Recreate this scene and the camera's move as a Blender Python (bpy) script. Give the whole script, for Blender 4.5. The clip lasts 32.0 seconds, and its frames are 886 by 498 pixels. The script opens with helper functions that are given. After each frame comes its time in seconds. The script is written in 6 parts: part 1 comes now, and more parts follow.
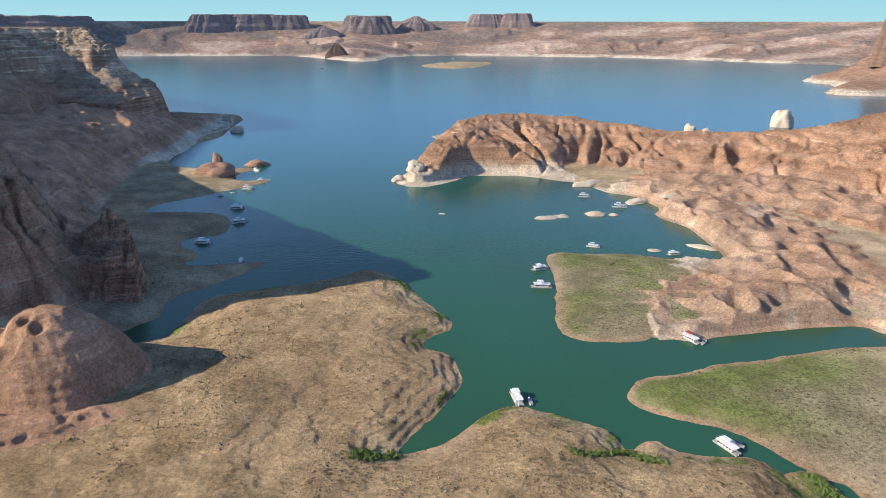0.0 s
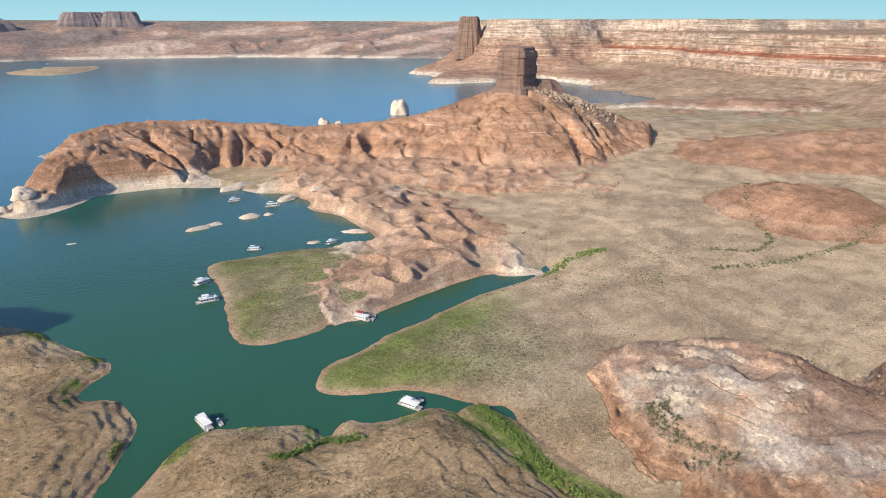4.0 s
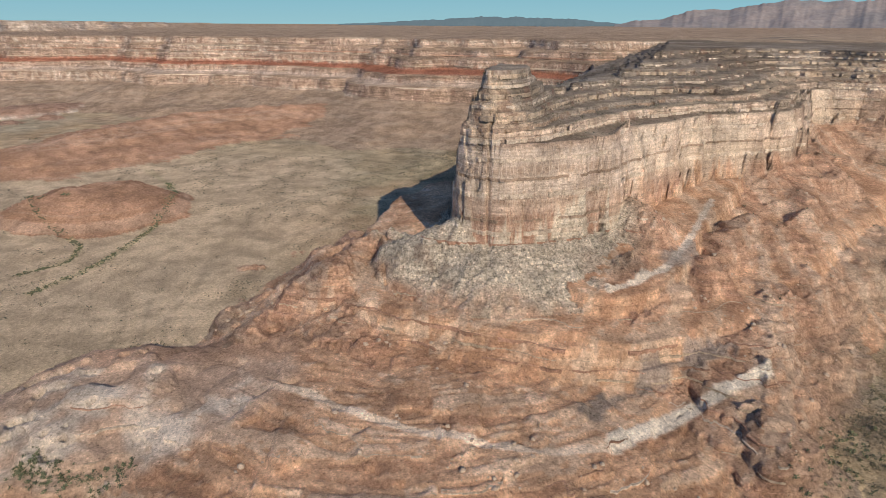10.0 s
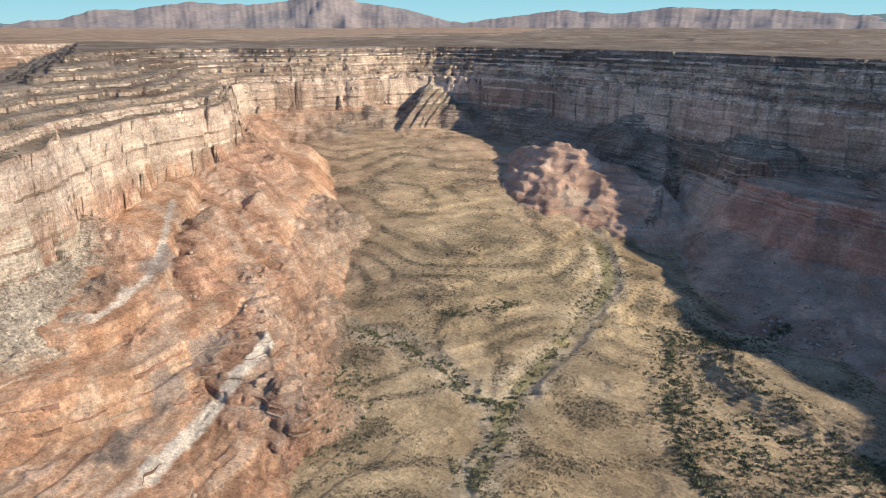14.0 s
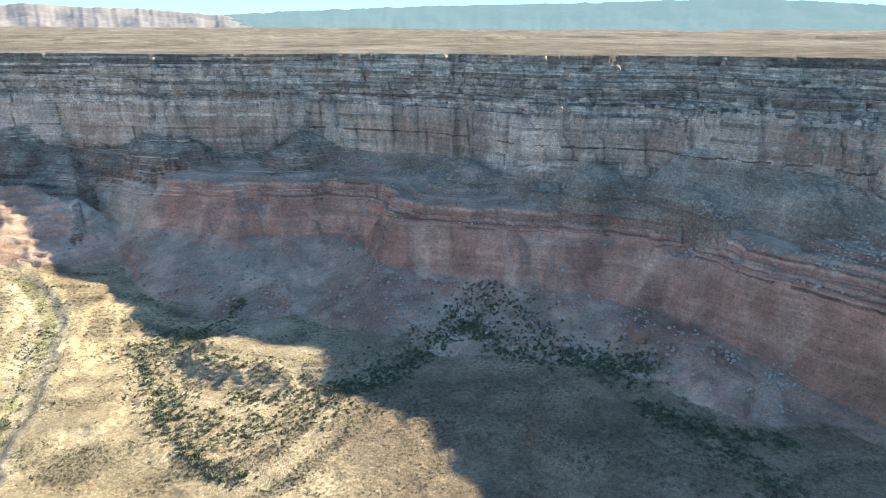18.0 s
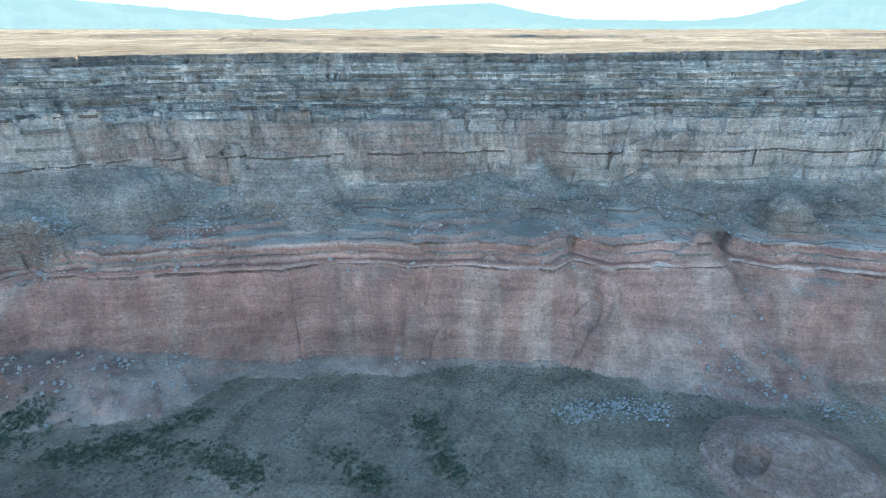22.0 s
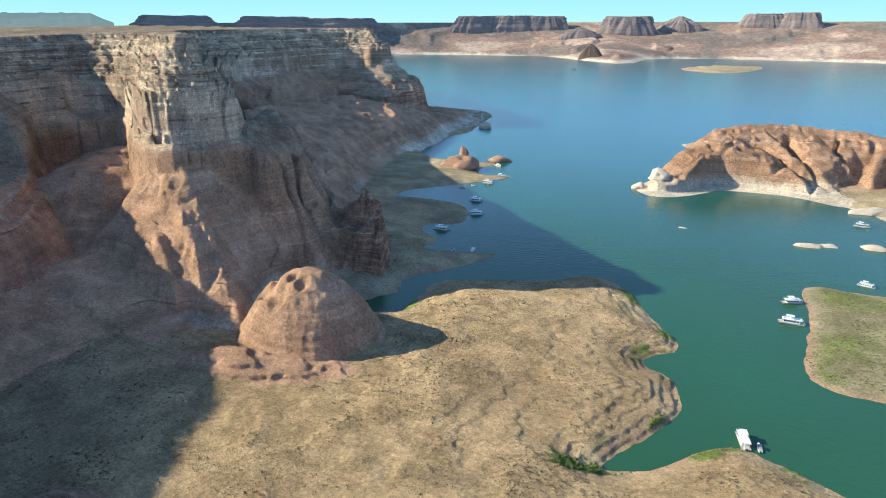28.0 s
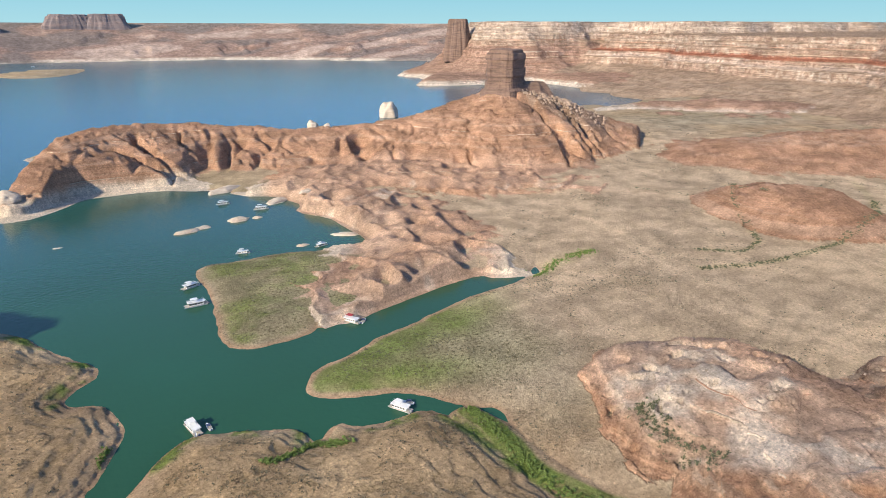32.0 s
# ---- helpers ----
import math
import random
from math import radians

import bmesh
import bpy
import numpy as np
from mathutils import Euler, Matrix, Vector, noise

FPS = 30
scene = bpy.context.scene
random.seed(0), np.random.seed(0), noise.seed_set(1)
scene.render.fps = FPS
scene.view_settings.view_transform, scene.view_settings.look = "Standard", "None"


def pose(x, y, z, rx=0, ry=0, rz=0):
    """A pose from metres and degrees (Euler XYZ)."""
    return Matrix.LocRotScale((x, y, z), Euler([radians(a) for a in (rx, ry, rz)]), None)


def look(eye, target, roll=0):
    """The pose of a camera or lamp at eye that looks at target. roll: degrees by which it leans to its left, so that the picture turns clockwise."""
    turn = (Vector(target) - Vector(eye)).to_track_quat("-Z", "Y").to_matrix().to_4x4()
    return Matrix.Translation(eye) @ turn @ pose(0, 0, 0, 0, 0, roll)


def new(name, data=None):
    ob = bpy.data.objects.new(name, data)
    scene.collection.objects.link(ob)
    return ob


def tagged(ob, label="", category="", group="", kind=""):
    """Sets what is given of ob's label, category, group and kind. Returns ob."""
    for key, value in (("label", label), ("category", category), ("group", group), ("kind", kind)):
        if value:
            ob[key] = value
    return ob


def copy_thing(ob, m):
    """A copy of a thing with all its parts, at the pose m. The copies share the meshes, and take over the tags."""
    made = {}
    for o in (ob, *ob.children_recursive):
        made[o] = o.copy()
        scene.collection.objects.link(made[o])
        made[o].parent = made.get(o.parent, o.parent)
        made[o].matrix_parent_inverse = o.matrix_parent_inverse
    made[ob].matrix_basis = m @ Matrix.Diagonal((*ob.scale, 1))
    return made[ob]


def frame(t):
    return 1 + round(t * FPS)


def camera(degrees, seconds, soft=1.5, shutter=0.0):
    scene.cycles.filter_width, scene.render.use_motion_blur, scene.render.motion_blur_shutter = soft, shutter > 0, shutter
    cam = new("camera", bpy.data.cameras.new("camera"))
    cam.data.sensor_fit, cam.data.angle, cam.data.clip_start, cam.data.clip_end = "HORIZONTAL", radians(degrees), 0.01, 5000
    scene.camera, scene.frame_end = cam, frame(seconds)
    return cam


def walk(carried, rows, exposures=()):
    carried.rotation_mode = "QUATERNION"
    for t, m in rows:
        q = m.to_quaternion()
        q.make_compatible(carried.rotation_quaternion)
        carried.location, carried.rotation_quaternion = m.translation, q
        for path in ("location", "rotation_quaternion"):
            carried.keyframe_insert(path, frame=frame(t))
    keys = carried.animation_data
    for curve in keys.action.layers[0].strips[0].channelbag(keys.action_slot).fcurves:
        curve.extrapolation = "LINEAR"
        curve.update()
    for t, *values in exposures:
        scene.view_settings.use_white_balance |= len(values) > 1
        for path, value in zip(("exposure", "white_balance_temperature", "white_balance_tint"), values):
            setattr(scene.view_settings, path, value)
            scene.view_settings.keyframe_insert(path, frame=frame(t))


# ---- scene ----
EYE = (0.0, 0.0, 190.0)
cam = camera(70.77, 32.0, soft=0.75)
# seconds, heading, tilt, lean: a drone that turns on the spot above a lake arm
PATH = [
    (0.0, -0.0, -19.73, 0.1),
    (0.5, -3.5, -19.73, 0.06),
    (1.0, -7.3, -19.76, 0.09),
    (1.5, -11.19, -19.76, 0.06),
    (2.0, -15.13, -19.77, 0.06),
    (2.5, -19.17, -19.77, 0.07),
    (4.5, -36.75, -19.75, -0.0),
    (5.0, -41.35, -19.74, -0.02),
    (5.5, -45.98, -19.72, -0.01),
    (6.0, -50.64, -19.73, 0.0),
    (6.5, -55.3, -19.72, 0.01),
    (7.0, -59.98, -19.71, -0.0),
    (7.5, -64.78, -19.72, 0.03),
    (8.0, -69.79, -19.71, -0.0),
    (8.5, -75.3, -19.69, -0.01),
    (9.0, -80.99, -19.67, -0.0),
    (9.5, -86.97, -19.65, -0.02),
    (10.0, -93.0, -19.64, -0.01),
    (10.5, -99.01, -19.64, -0.01),
    (11.0, -105.03, -19.64, 0.02),
    (11.5, -111.04, -19.65, 0.01),
    (12.0, -117.07, -19.65, 0.02),
    (12.5, -123.11, -19.65, 0.03),
    (13.0, -129.16, -19.65, -0.0),
    (13.5, -135.21, -19.65, -0.06),
    (14.0, -141.12, -19.62, -0.06),
    (14.5, -147.22, -19.62, 0.01),
    (16.5, -171.9, -19.72, 0.01),
    (17.0, -178.29, -19.71, -0.02),
    (17.5, -185.06, -19.72, -0.02),
    (18.0, -192.07, -19.73, 0.04),
    (18.5, -199.09, -19.74, 0.05),
    (19.0, -206.1, -19.75, 0.08),
    (19.5, -213.17, -19.76, 0.08),
    (20.0, -220.49, -19.78, 0.06),
    (20.5, -227.87, -19.81, 0.09),
    (21.0, -235.17, -19.8, 0.01),
    (21.5, -242.53, -19.8, -0.02),
    (22.0, -249.84, -19.79, -0.0),
    (22.5, -257.14, -19.79, 0.03),
    (23.0, -264.48, -19.77, 0.01),
    (23.5, -271.81, -19.77, 0.01),
    (24.0, -279.14, -19.79, 0.01),
    (24.5, -286.5, -19.8, -0.01),
    (25.0, -293.88, -19.76, 0.03),
    (25.5, -301.23, -19.77, -0.07),
    (27.5, -330.62, -19.68, 0.06),
    (28.0, -337.99, -19.68, 0.03),
    (28.5, -345.35, -19.67, -0.02),
    (29.0, -352.72, -19.63, 0.02),
    (29.5, -360.11, -19.62, -0.01),
    (30.0, -367.31, -19.61, 0.03),
    (30.5, -373.83, -19.59, 0.03),
    (31.0, -380.22, -19.58, 0.01),
    (31.5, -386.88, -19.57, 0.01),
    (32.0, -393.2, -19.56, 0.02),
]
walk(cam, [(t, pose(*EYE, 90 + p, -r, y)) for t, y, p, r in PATH], exposures=[(0.0, 1.32, 6900, 9), (4.0, 1.3, 6900, 10), (6.0, 1.28, 6900, 10), (8.0, 1.0, 6900, 10), (10.5, 0.86, 6850, 10), (12.0, 1.0, 6850, 10), (14.5, 1.4, 6850, 10), (17.0, 2.05, 6750, 4), (19.0, 2.85, 6850, -7), (21.0, 3.15, 6750, -8), (23.5, 3.02, 6550, -8), (25.5, 2.42, 6550, -6), (27.5, 1.82, 6800, -4), (29.0, 1.5, 6900, 6), (32.0, 1.28, 6900, 10)])

# ---------------------------------------------------------------- light
SUN_AZ, SUN_EL = 105.5, 27.5
world = bpy.data.worlds.new("desert_sky")
scene.world = world
world.use_nodes = True
sky = world.node_tree.nodes.new("ShaderNodeTexSky")
sky.sky_type = "NISHITA"
sky.sun_disc = False
sky.sun_elevation, sky.sun_rotation = radians(SUN_EL), radians(-SUN_AZ)
sky.air_density, sky.dust_density, sky.ozone_density, sky.altitude = 0.6, 0.0, 4.0, 3000
back = world.node_tree.nodes["Background"]
back.inputs["Strength"].default_value = 0.185
clear = world.node_tree.nodes.new("ShaderNodeVectorMath")
clear.operation = "MULTIPLY"
clear.inputs[1].default_value = (0.86, 0.86, 0.80)
world.node_tree.links.new(sky.outputs["Color"], clear.inputs[0])
world.node_tree.links.new(clear.outputs["Vector"], back.inputs["Color"])
sun_data = bpy.data.lights.new("sun", "SUN")
sun_data.energy, sun_data.angle, sun_data.color = 2.8, radians(0.53), (1.0, 0.91, 0.77)
sun = new("sun", sun_data)
to_sun = Vector((-math.sin(radians(SUN_AZ)) * math.cos(radians(SUN_EL)), math.cos(radians(SUN_AZ)) * math.cos(radians(SUN_EL)), math.sin(radians(SUN_EL))))
sun.matrix_world = look(to_sun * 800, (0, 0, 0))


# ---------------------------------------------------------------- noise on arrays
def hashed(ix, iy, seed):
    h = (ix.astype(np.uint32) * np.uint32(374761393) + iy.astype(np.uint32) * np.uint32(668265263) + np.uint32(seed * 1442695041 % 4294967291))
    h = (h ^ (h >> np.uint32(13))) * np.uint32(1274126177)
    return ((h ^ (h >> np.uint32(16))) & np.uint32(65535)).astype(np.float32) / np.float32(65535.0)


def vnoise(x, y, seed=0):
    """Smooth value noise, -1 to 1."""
    fx, fy = np.floor(x), np.floor(y)
    ix, iy = fx.astype(np.int32), fy.astype(np.int32)
    u, v = (x - fx).astype(np.float32), (y - fy).astype(np.float32)
    u, v = u * u * (3 - 2 * u), v * v * (3 - 2 * v)
    a, b = hashed(ix, iy, seed), hashed(ix + 1, iy, seed)
    c, d = hashed(ix, iy + 1, seed), hashed(ix + 1, iy + 1, seed)
    top = a + (b - a) * u
    return (top + ((c + (d - c) * u) - top) * v) * 2 - 1


def fbm(x, y, size, octaves=3, seed=0, gain=0.5):
    total, amp, norm = 0, 1.0, 0.0
    for k in range(octaves):
        s = 2.03 ** k / size
        c, q = math.cos(0.7 * k + seed), math.sin(0.7 * k + seed)
        total = total + amp * vnoise((x * c - y * q) * s + 17.3 * k, (x * q + y * c) * s - 9.1 * k, seed + 31 * k)
        norm += amp
        amp *= gain
    return total / norm


def cells(x, y, size, turn, seed):
    """Angular blocks: one random value for each cell of a turned grid."""
    c, q = math.cos(turn), math.sin(turn)
    return hashed(np.floor((x * c - y * q) / size).astype(np.int32), np.floor((x * q + y * c) / (size * 0.7)).astype(np.int32), seed) * 2 - 1


def step(x, lo, hi):
    t = np.clip((x - lo) / (hi - lo), 0, 1)
    return t * t * (3 - 2 * t)


def terrace(h, size, sharp):
    """Benches: flat treads and short risers."""
    k = np.floor(h / size)
    f = h / size - k
    return size * (k + f * (1 - sharp) + sharp * step(f, 0.36, 0.64))


def smax(a, b, k):
    h = np.clip(0.5 + 0.5 * (a - b) / k, 0, 1)
    return b + (a - b) * h + k * h * (1 - h)


# ---------------------------------------------------------------- the plan, in polar rings round the drone
NA, NR, ROWS = 2200, 1380, 560
R_IN, R_OUT = 150.0, 4950.0
AZ = np.linspace(0, 2 * math.pi, NA, endpoint=False).astype(np.float32)
RR = (R_IN * np.exp(np.linspace(0, math.log(R_OUT / R_IN), NR))).astype(np.float32)
DIRX, DIRY = -np.sin(AZ)[:, None], np.cos(AZ)[:, None]
X, Y = DIRX * RR[None, :], DIRY * RR[None, :]
CA, CR = 2, 3
XC, YC = X[::CA, ::CR], Y[::CA, ::CR]
DEG = np.degrees(AZ)[:, None]
DEG = np.where(DEG > 180, DEG - 360, DEG)
RAD = RR[None, :]


def up(c):
    """From the coarse grid to the fine one."""
    c = np.concatenate([c, c[:1]], 0)
    ia = np.arange(NA) / CA
    i0 = ia.astype(int)
    w = (ia - i0)[:, None].astype(np.float32)
    c = c[i0] * (1 - w) + c[i0 + 1] * w
    jr = np.minimum(np.arange(NR) / CR, c.shape[1] - 1.001)
    j0 = jr.astype(int)
    w = (jr - j0)[None, :].astype(np.float32)
    return c[:, j0] * (1 - w) + c[:, j0 + 1] * w


def rounded(pts, times=2, closed=True):
    pts = [Vector(p) for p in pts]
    for _ in range(times):
        out = []
        n = len(pts)
        for i in range(n if closed else n - 1):
            a, b = pts[i], pts[(i + 1) % n]
            out += [a.lerp(b, 0.25), a.lerp(b, 0.75)]
        pts = out if closed else [pts[0]] + out + [pts[-1]]
    return pts


def inside(pts, times=1, fine=True):
    """Signed distance to a closed line, positive inside."""
    pts = rounded(pts, times)
    d = np.full(XC.shape, 1e12, np.float32)
    odd = np.zeros(XC.shape, bool)
    n = len(pts)
    for i in range(n):
        (ax, ay), (bx, by) = pts[i], pts[(i + 1) % n]
        ex, ey = bx - ax, by - ay
        px, py = XC - ax, YC - ay
        t = np.clip((px * ex + py * ey) / (ex * ex + ey * ey + 1e-9), 0, 1)
        d = np.minimum(d, (px - t * ex) ** 2 + (py - t * ey) ** 2)
        if abs(ey) > 1e-9:
            odd ^= ((ay > YC) != (by > YC)) & (px < ex * (YC - ay) / ey)
    d = np.sqrt(d)
    d = np.where(odd, d, -d)
    return up(d) if fine else d


def along(pts, times=2):
    """Distance to an open line with a value at each point; gives distance, value and the way along it."""
    pts = rounded(pts, times, False)
    d = np.full(XC.shape, 1e12, np.float32)
    val = np.zeros(XC.shape, np.float32)
    way, gone = np.zeros(XC.shape, np.float32), 0.0
    for (ax, ay, av), (bx, by, bv) in zip(pts, pts[1:]):
        ex, ey = bx - ax, by - ay
        px, py = XC - ax, YC - ay
        t = np.clip((px * ex + py * ey) / (ex * ex + ey * ey + 1e-9), 0, 1)
        q = (px - t * ex) ** 2 + (py - t * ey) ** 2
        val = np.where(q < d, av + t * (bv - av), val)
        span = math.hypot(ex, ey)
        way = np.where(q < d, gone + t * span, way)
        gone += span
        d = np.minimum(d, q)
    return up(np.sqrt(d)), up(val), up(way)


def polar(rows):
    """Plan points from heading (degrees to the left of north) and distance."""
    return [(-math.sin(radians(a)) * r, math.cos(radians(a)) * r) for a, r in rows]


def round_az(rows):
    a, v = [r[0] for r in rows], [r[1] for r in rows]
    return np.interp(DEG, a, v).astype(np.float32)


# shared noise fields
n_big = fbm(X, Y, 140, 3, 1)
n_mid = fbm(X, Y, 42, 3, 2)
n_fine = fbm(X, Y, 11, 3, 3)
n_tiny = fbm(X, Y, 3.6, 2, 4)
ridge_mid = 1 - np.abs(fbm(X, Y, 34, 3, 5)) * 2
wx, wy = X + 9 * fbm(X, Y, 30, 2, 6), Y + 9 * fbm(X, Y, 30, 2, 7)

# shore lines
NEAR = [(-178, 350), (-177, 394), (-176, 424), (-142, 435), (-86, 458), (-63, 483), (-44, 470), (-28, 450), (-18, 424), (-1, 397), (10, 375), (-12, 358),
        (-12, 345), (3, 340), (9, 325), (13, 308), (4, 290), (-7, 268), (-17, 254), (-23, 243), (-7, 248), (4, 253), (16, 268), (29, 280), (41, 284), (55, 277),
        (66, 271), (77, 267), (85, 259), (87, 245), (103, 256), (109, 247), (119, 243), (133, 241), (147, 242), (155, 226), (159, 205), (160, 183), (166, 138),
        (140, 0), (260, -150), (600, -300), (3000, -1500), (500, -2500), (-1500, -1500), (-1500, 300), (-330, 300)]
EAST = [(322, 352), (278, 349), (245, 348), (207, 335), (168, 328), (137, 314), (118, 313), (106, 303), (100, 293), (101, 283), (112, 276), (129, 269),
        (145, 261), (156, 250), (165, 231), (181, 220), (176, 205), (171, 180), (178, 138), (150, 0), (200, -300), (3000, -1500), (4900, 0), (4000, 1500),
        (1750, 1230), (1500, 1190), (1300, 1130), (1100, 1100), (500, 900), (332, 357)]
PENINSULA = [(327, 357), (293, 367), (287, 383), (247, 380), (212, 373), (180, 367), (160, 360), (146, 365), (126, 355), (106, 352), (85, 357), (77, 368),
             (79, 391), (83, 419), (89, 449), (90, 474), (87, 496), (92, 514), (106, 522), (127, 516), (161, 518), (193, 507), (218, 492), (242, 484),
             (253, 516), (251, 543), (251, 574), (250, 600), (227, 636), (246, 658), (237, 695), (235, 715), (192, 742), (186, 779), (161, 803), (119, 832),
             (73, 835), (27, 834), (3, 798), (-32, 766), (-51, 790), (-30, 850), (0, 930), (20, 1050), (-20, 1180), (120, 1230), (400, 1130)]
PENINSULA += [(700, 1130), (1000, 1180), (1334, 1180), (900, 700)]
WEST = [(-190, 380), (-205, 420), (-172, 452), (-146, 497), (-165, 494), (-224, 484), (-209, 514), (-242, 535), (-242, 562), (-208, 568), (-218, 614),
        (-234, 639), (-286, 647), (-329, 645), (-317, 682), (-285, 715), (-205, 804), (-270, 782), (-280, 829), (-256, 873), (-315, 860), (-376, 869),
        (-406, 904), (-457, 1027), (-395, 1094), (-414, 1225), (-428, 1377), (-500, 1440), (-800, 1500), (-1600, 1900), (-4000, 2000), (-4000, 0), (-300, 300)]
NORTH = [(-2600, 3950), (-1889, 4250), (-1273, 4300), (-932, 4250), (-655, 3805), (-376, 3537), (-341, 4290), (174, 4330), (986, 4150), (1306, 4000),
         (1685, 3622), (1974, 3391), (2290, 3121), (2350, 2500), (9000, 2500), (9000, 9000), (-9000, 9000), (-9000, 3000), (-3000, 3300)]
ISLE = [(-132, 3208), (-48, 3485), (171, 3675), (287, 3542), (169, 3075), (9, 2978)]
NE_MESA = [(1136, 1932), (1159, 1860), (1260, 1837), (1365, 1813), (1571, 1841), (1570, 1655), (1540, 1500), (1629, 1400), (1700, 1300), (3000, 1000),
           (4900, 900), (4900, 3000), (2600, 3000), (1700, 2500)]
d_near, d_east, d_pen = inside(NEAR), inside(EAST), inside(PENINSULA)
d_west, d_north, d_isle, d_ne = inside(WEST), inside(NORTH), inside(ISLE), inside(NE_MESA)

# cliffs: heading, distance of the rim, then of the lower red cliff's edge
RIM = [(27.2, 1290), (30, 1330), (33, 1330), (36.5, 1240), (40.5, 1130), (43.3, 980), (43.8, 800), (43.0, 620), (42.2, 545), (42.6, 508), (43.8, 502), (45.0, 512), (45.8, 545), (46.2, 640), (48.2, 735), (51.5, 768), (57, 745), (60, 715), (63, 670), (67, 615), (71, 572),
       (78, 494), (86, 466), (95, 450), (105, 440), (115, 434), (124, 436), (135, 450), (147, 472), (153, 472), (158, 468), (162, 486), (170, 528), (179, 552), (187, 568), (194, 600),
       (200, 660), (205, 715), (211, 790), (216, 850), (219.5, 890), (222, 885), (226, 855), (231, 845), (236, 835), (239, 800), (240.3, 700), (241, 600), (242.2, 560), (244, 540), (246, 520), (250, 465), (254, 400), (257, 365),
       (260, 352), (263, 354), (264.2, 372), (262.3, 450), (259, 570), (255.5, 760), (253.5, 1000)]
OUTER = [(252, 1300), (252, 4900), (240, 4900), (210, 4900), (180, 4900), (150, 4900), (120, 4900), (90, 4900), (62, 4900), (45, 4700), (38, 3300), (30, 1700)]
RED = [(56, 600), (57.2, 560), (58.0, 505), (60.4, 474), (61.4, 488), (62.4, 488), (63.3, 455), (65.9, 408), (66.9, 428), (68.1, 428), (69.2, 402), (73, 394), (80, 374), (83, 370), (84.3, 384), (86, 384), (87.2, 362), (90, 347), (94, 338), (96.4, 342),
       (98.2, 352), (99.6, 335), (103, 326), (108, 331), (113, 326), (119, 334), (124, 332), (130, 344), (135, 349), (141, 364), (144.2, 378), (145.4, 394), (146.6, 383), (152, 394), (160, 397), (168, 405), (171.4, 413), (172.9, 458),
       (174, 470), (177.4, 473), (178.6, 490), (180, 478), (186, 488), (189, 502), (193, 535), (197, 590), (200, 680)]
RED_OUT = [(202, 2500), (180, 2500), (150, 2500), (120, 2500), (90, 2500), (54, 2500)]
EAST_RIM = [(-41, 3300), (-47, 2700), (-54, 2450), (-60, 2050), (-67, 1850), (-75, 1650), (-84, 1500), (-93, 1400), (-99, 1300), (-106, 1250), (-140, 1300),
            (-150, 4900), (-120, 4900), (-90, 4900), (-65, 4900), (-45, 4900)]
d_rim = inside(polar(RIM + OUTER), 1)
d_red = inside(polar(RED + RED_OUT), 1)
d_erim = inside(polar(EAST_RIM), 1)
NE_RIM = [(1500, 2150), (1750, 2080), (2000, 1950), (2250, 1700), (2500, 1500), (3500, 1400), (4900, 1300), (4900, 2600), (2800, 2800), (2000, 2500)]
d_nerim = inside(NE_RIM, 1)

# flats: lobes of old lake bed, valley floors
floor_u = X * 0.643 - Y * 0.766
valley = 7 + 0.105 * np.clip(floor_u - 240, 0, 470) * step(-DEG, 100, 136) * (1 - 0.6 * step(-DEG, 150, 172)) + (0.022 - 0.014 * step(DEG, -108, -92)) * np.clip(RAD - 320, 0, 1200) + (1.6 * n_mid + 3.0 * n_big) * (1 - 0.55 * step(-np.abs(DEG + 55), -45, -30))
valley = np.where(DEG > 0, np.minimum(valley, 16 + 0 * valley), valley)


benches = terrace(valley + 0.8 * n_fine + 7 * fbm(X, Y, 85, 2, 19), 3.2, 0.8)
valley = np.where(DEG < -60, valley + (benches - valley) * step(-DEG, 100, 116) * 0.8, valley)
# the wash and its side arm cut into the valley floor
d_wash = np.minimum(along([(121, -168, 0), (127, -191, 0), (137, -215, 0), (143, -229, 0), (148, -259, 0), (149, -299, 0), (153, -345, 0), (160, -386, 0), (206, -453, 0), (262, -507, 0), (308, -544, 0), (373, -581, 0)], 2)[0],
                    along([(142, -228, 0), (164, -225, 0), (190, -233, 0), (217, -236, 0), (252, -234, 0), (287, -237, 0), (325, -240, 0)], 2)[0] + 2)
valley = valley - 2.2 * step(-d_wash - 3 * n_fine, -12, -4)


for knoll, tall in (([(87, -344), (66, -299), (29, -291), (-18, -291), (-60, -317), (-87, -330), (-46, -364), (18, -377), (58, -359)], 9), ([(-92, -258), (-129, -280), (-145, -272), (-156, -238), (-139, -186), (-89, -186), (-76, -217)], 7)):
    d_knoll = inside(knoll, 2)
    valley = valley + terrace(tall * step(d_knoll + 3 * n_fine, -9, 16), 1.6, 0.6)
d_side = along([(122, -351, 0), (80, -356, 0), (66, -370, 0), (47, -397, 0), (64, -440, 0), (76, -475, 0)], 2)[0]
valley = valley - 6 * step(-d_side - 2 * n_fine, -16, -5)


def bank(d, rise, reach):
    return np.where(d > 0, rise * (1 - np.exp(-np.maximum(d, 0) / reach)), d * 0.16)


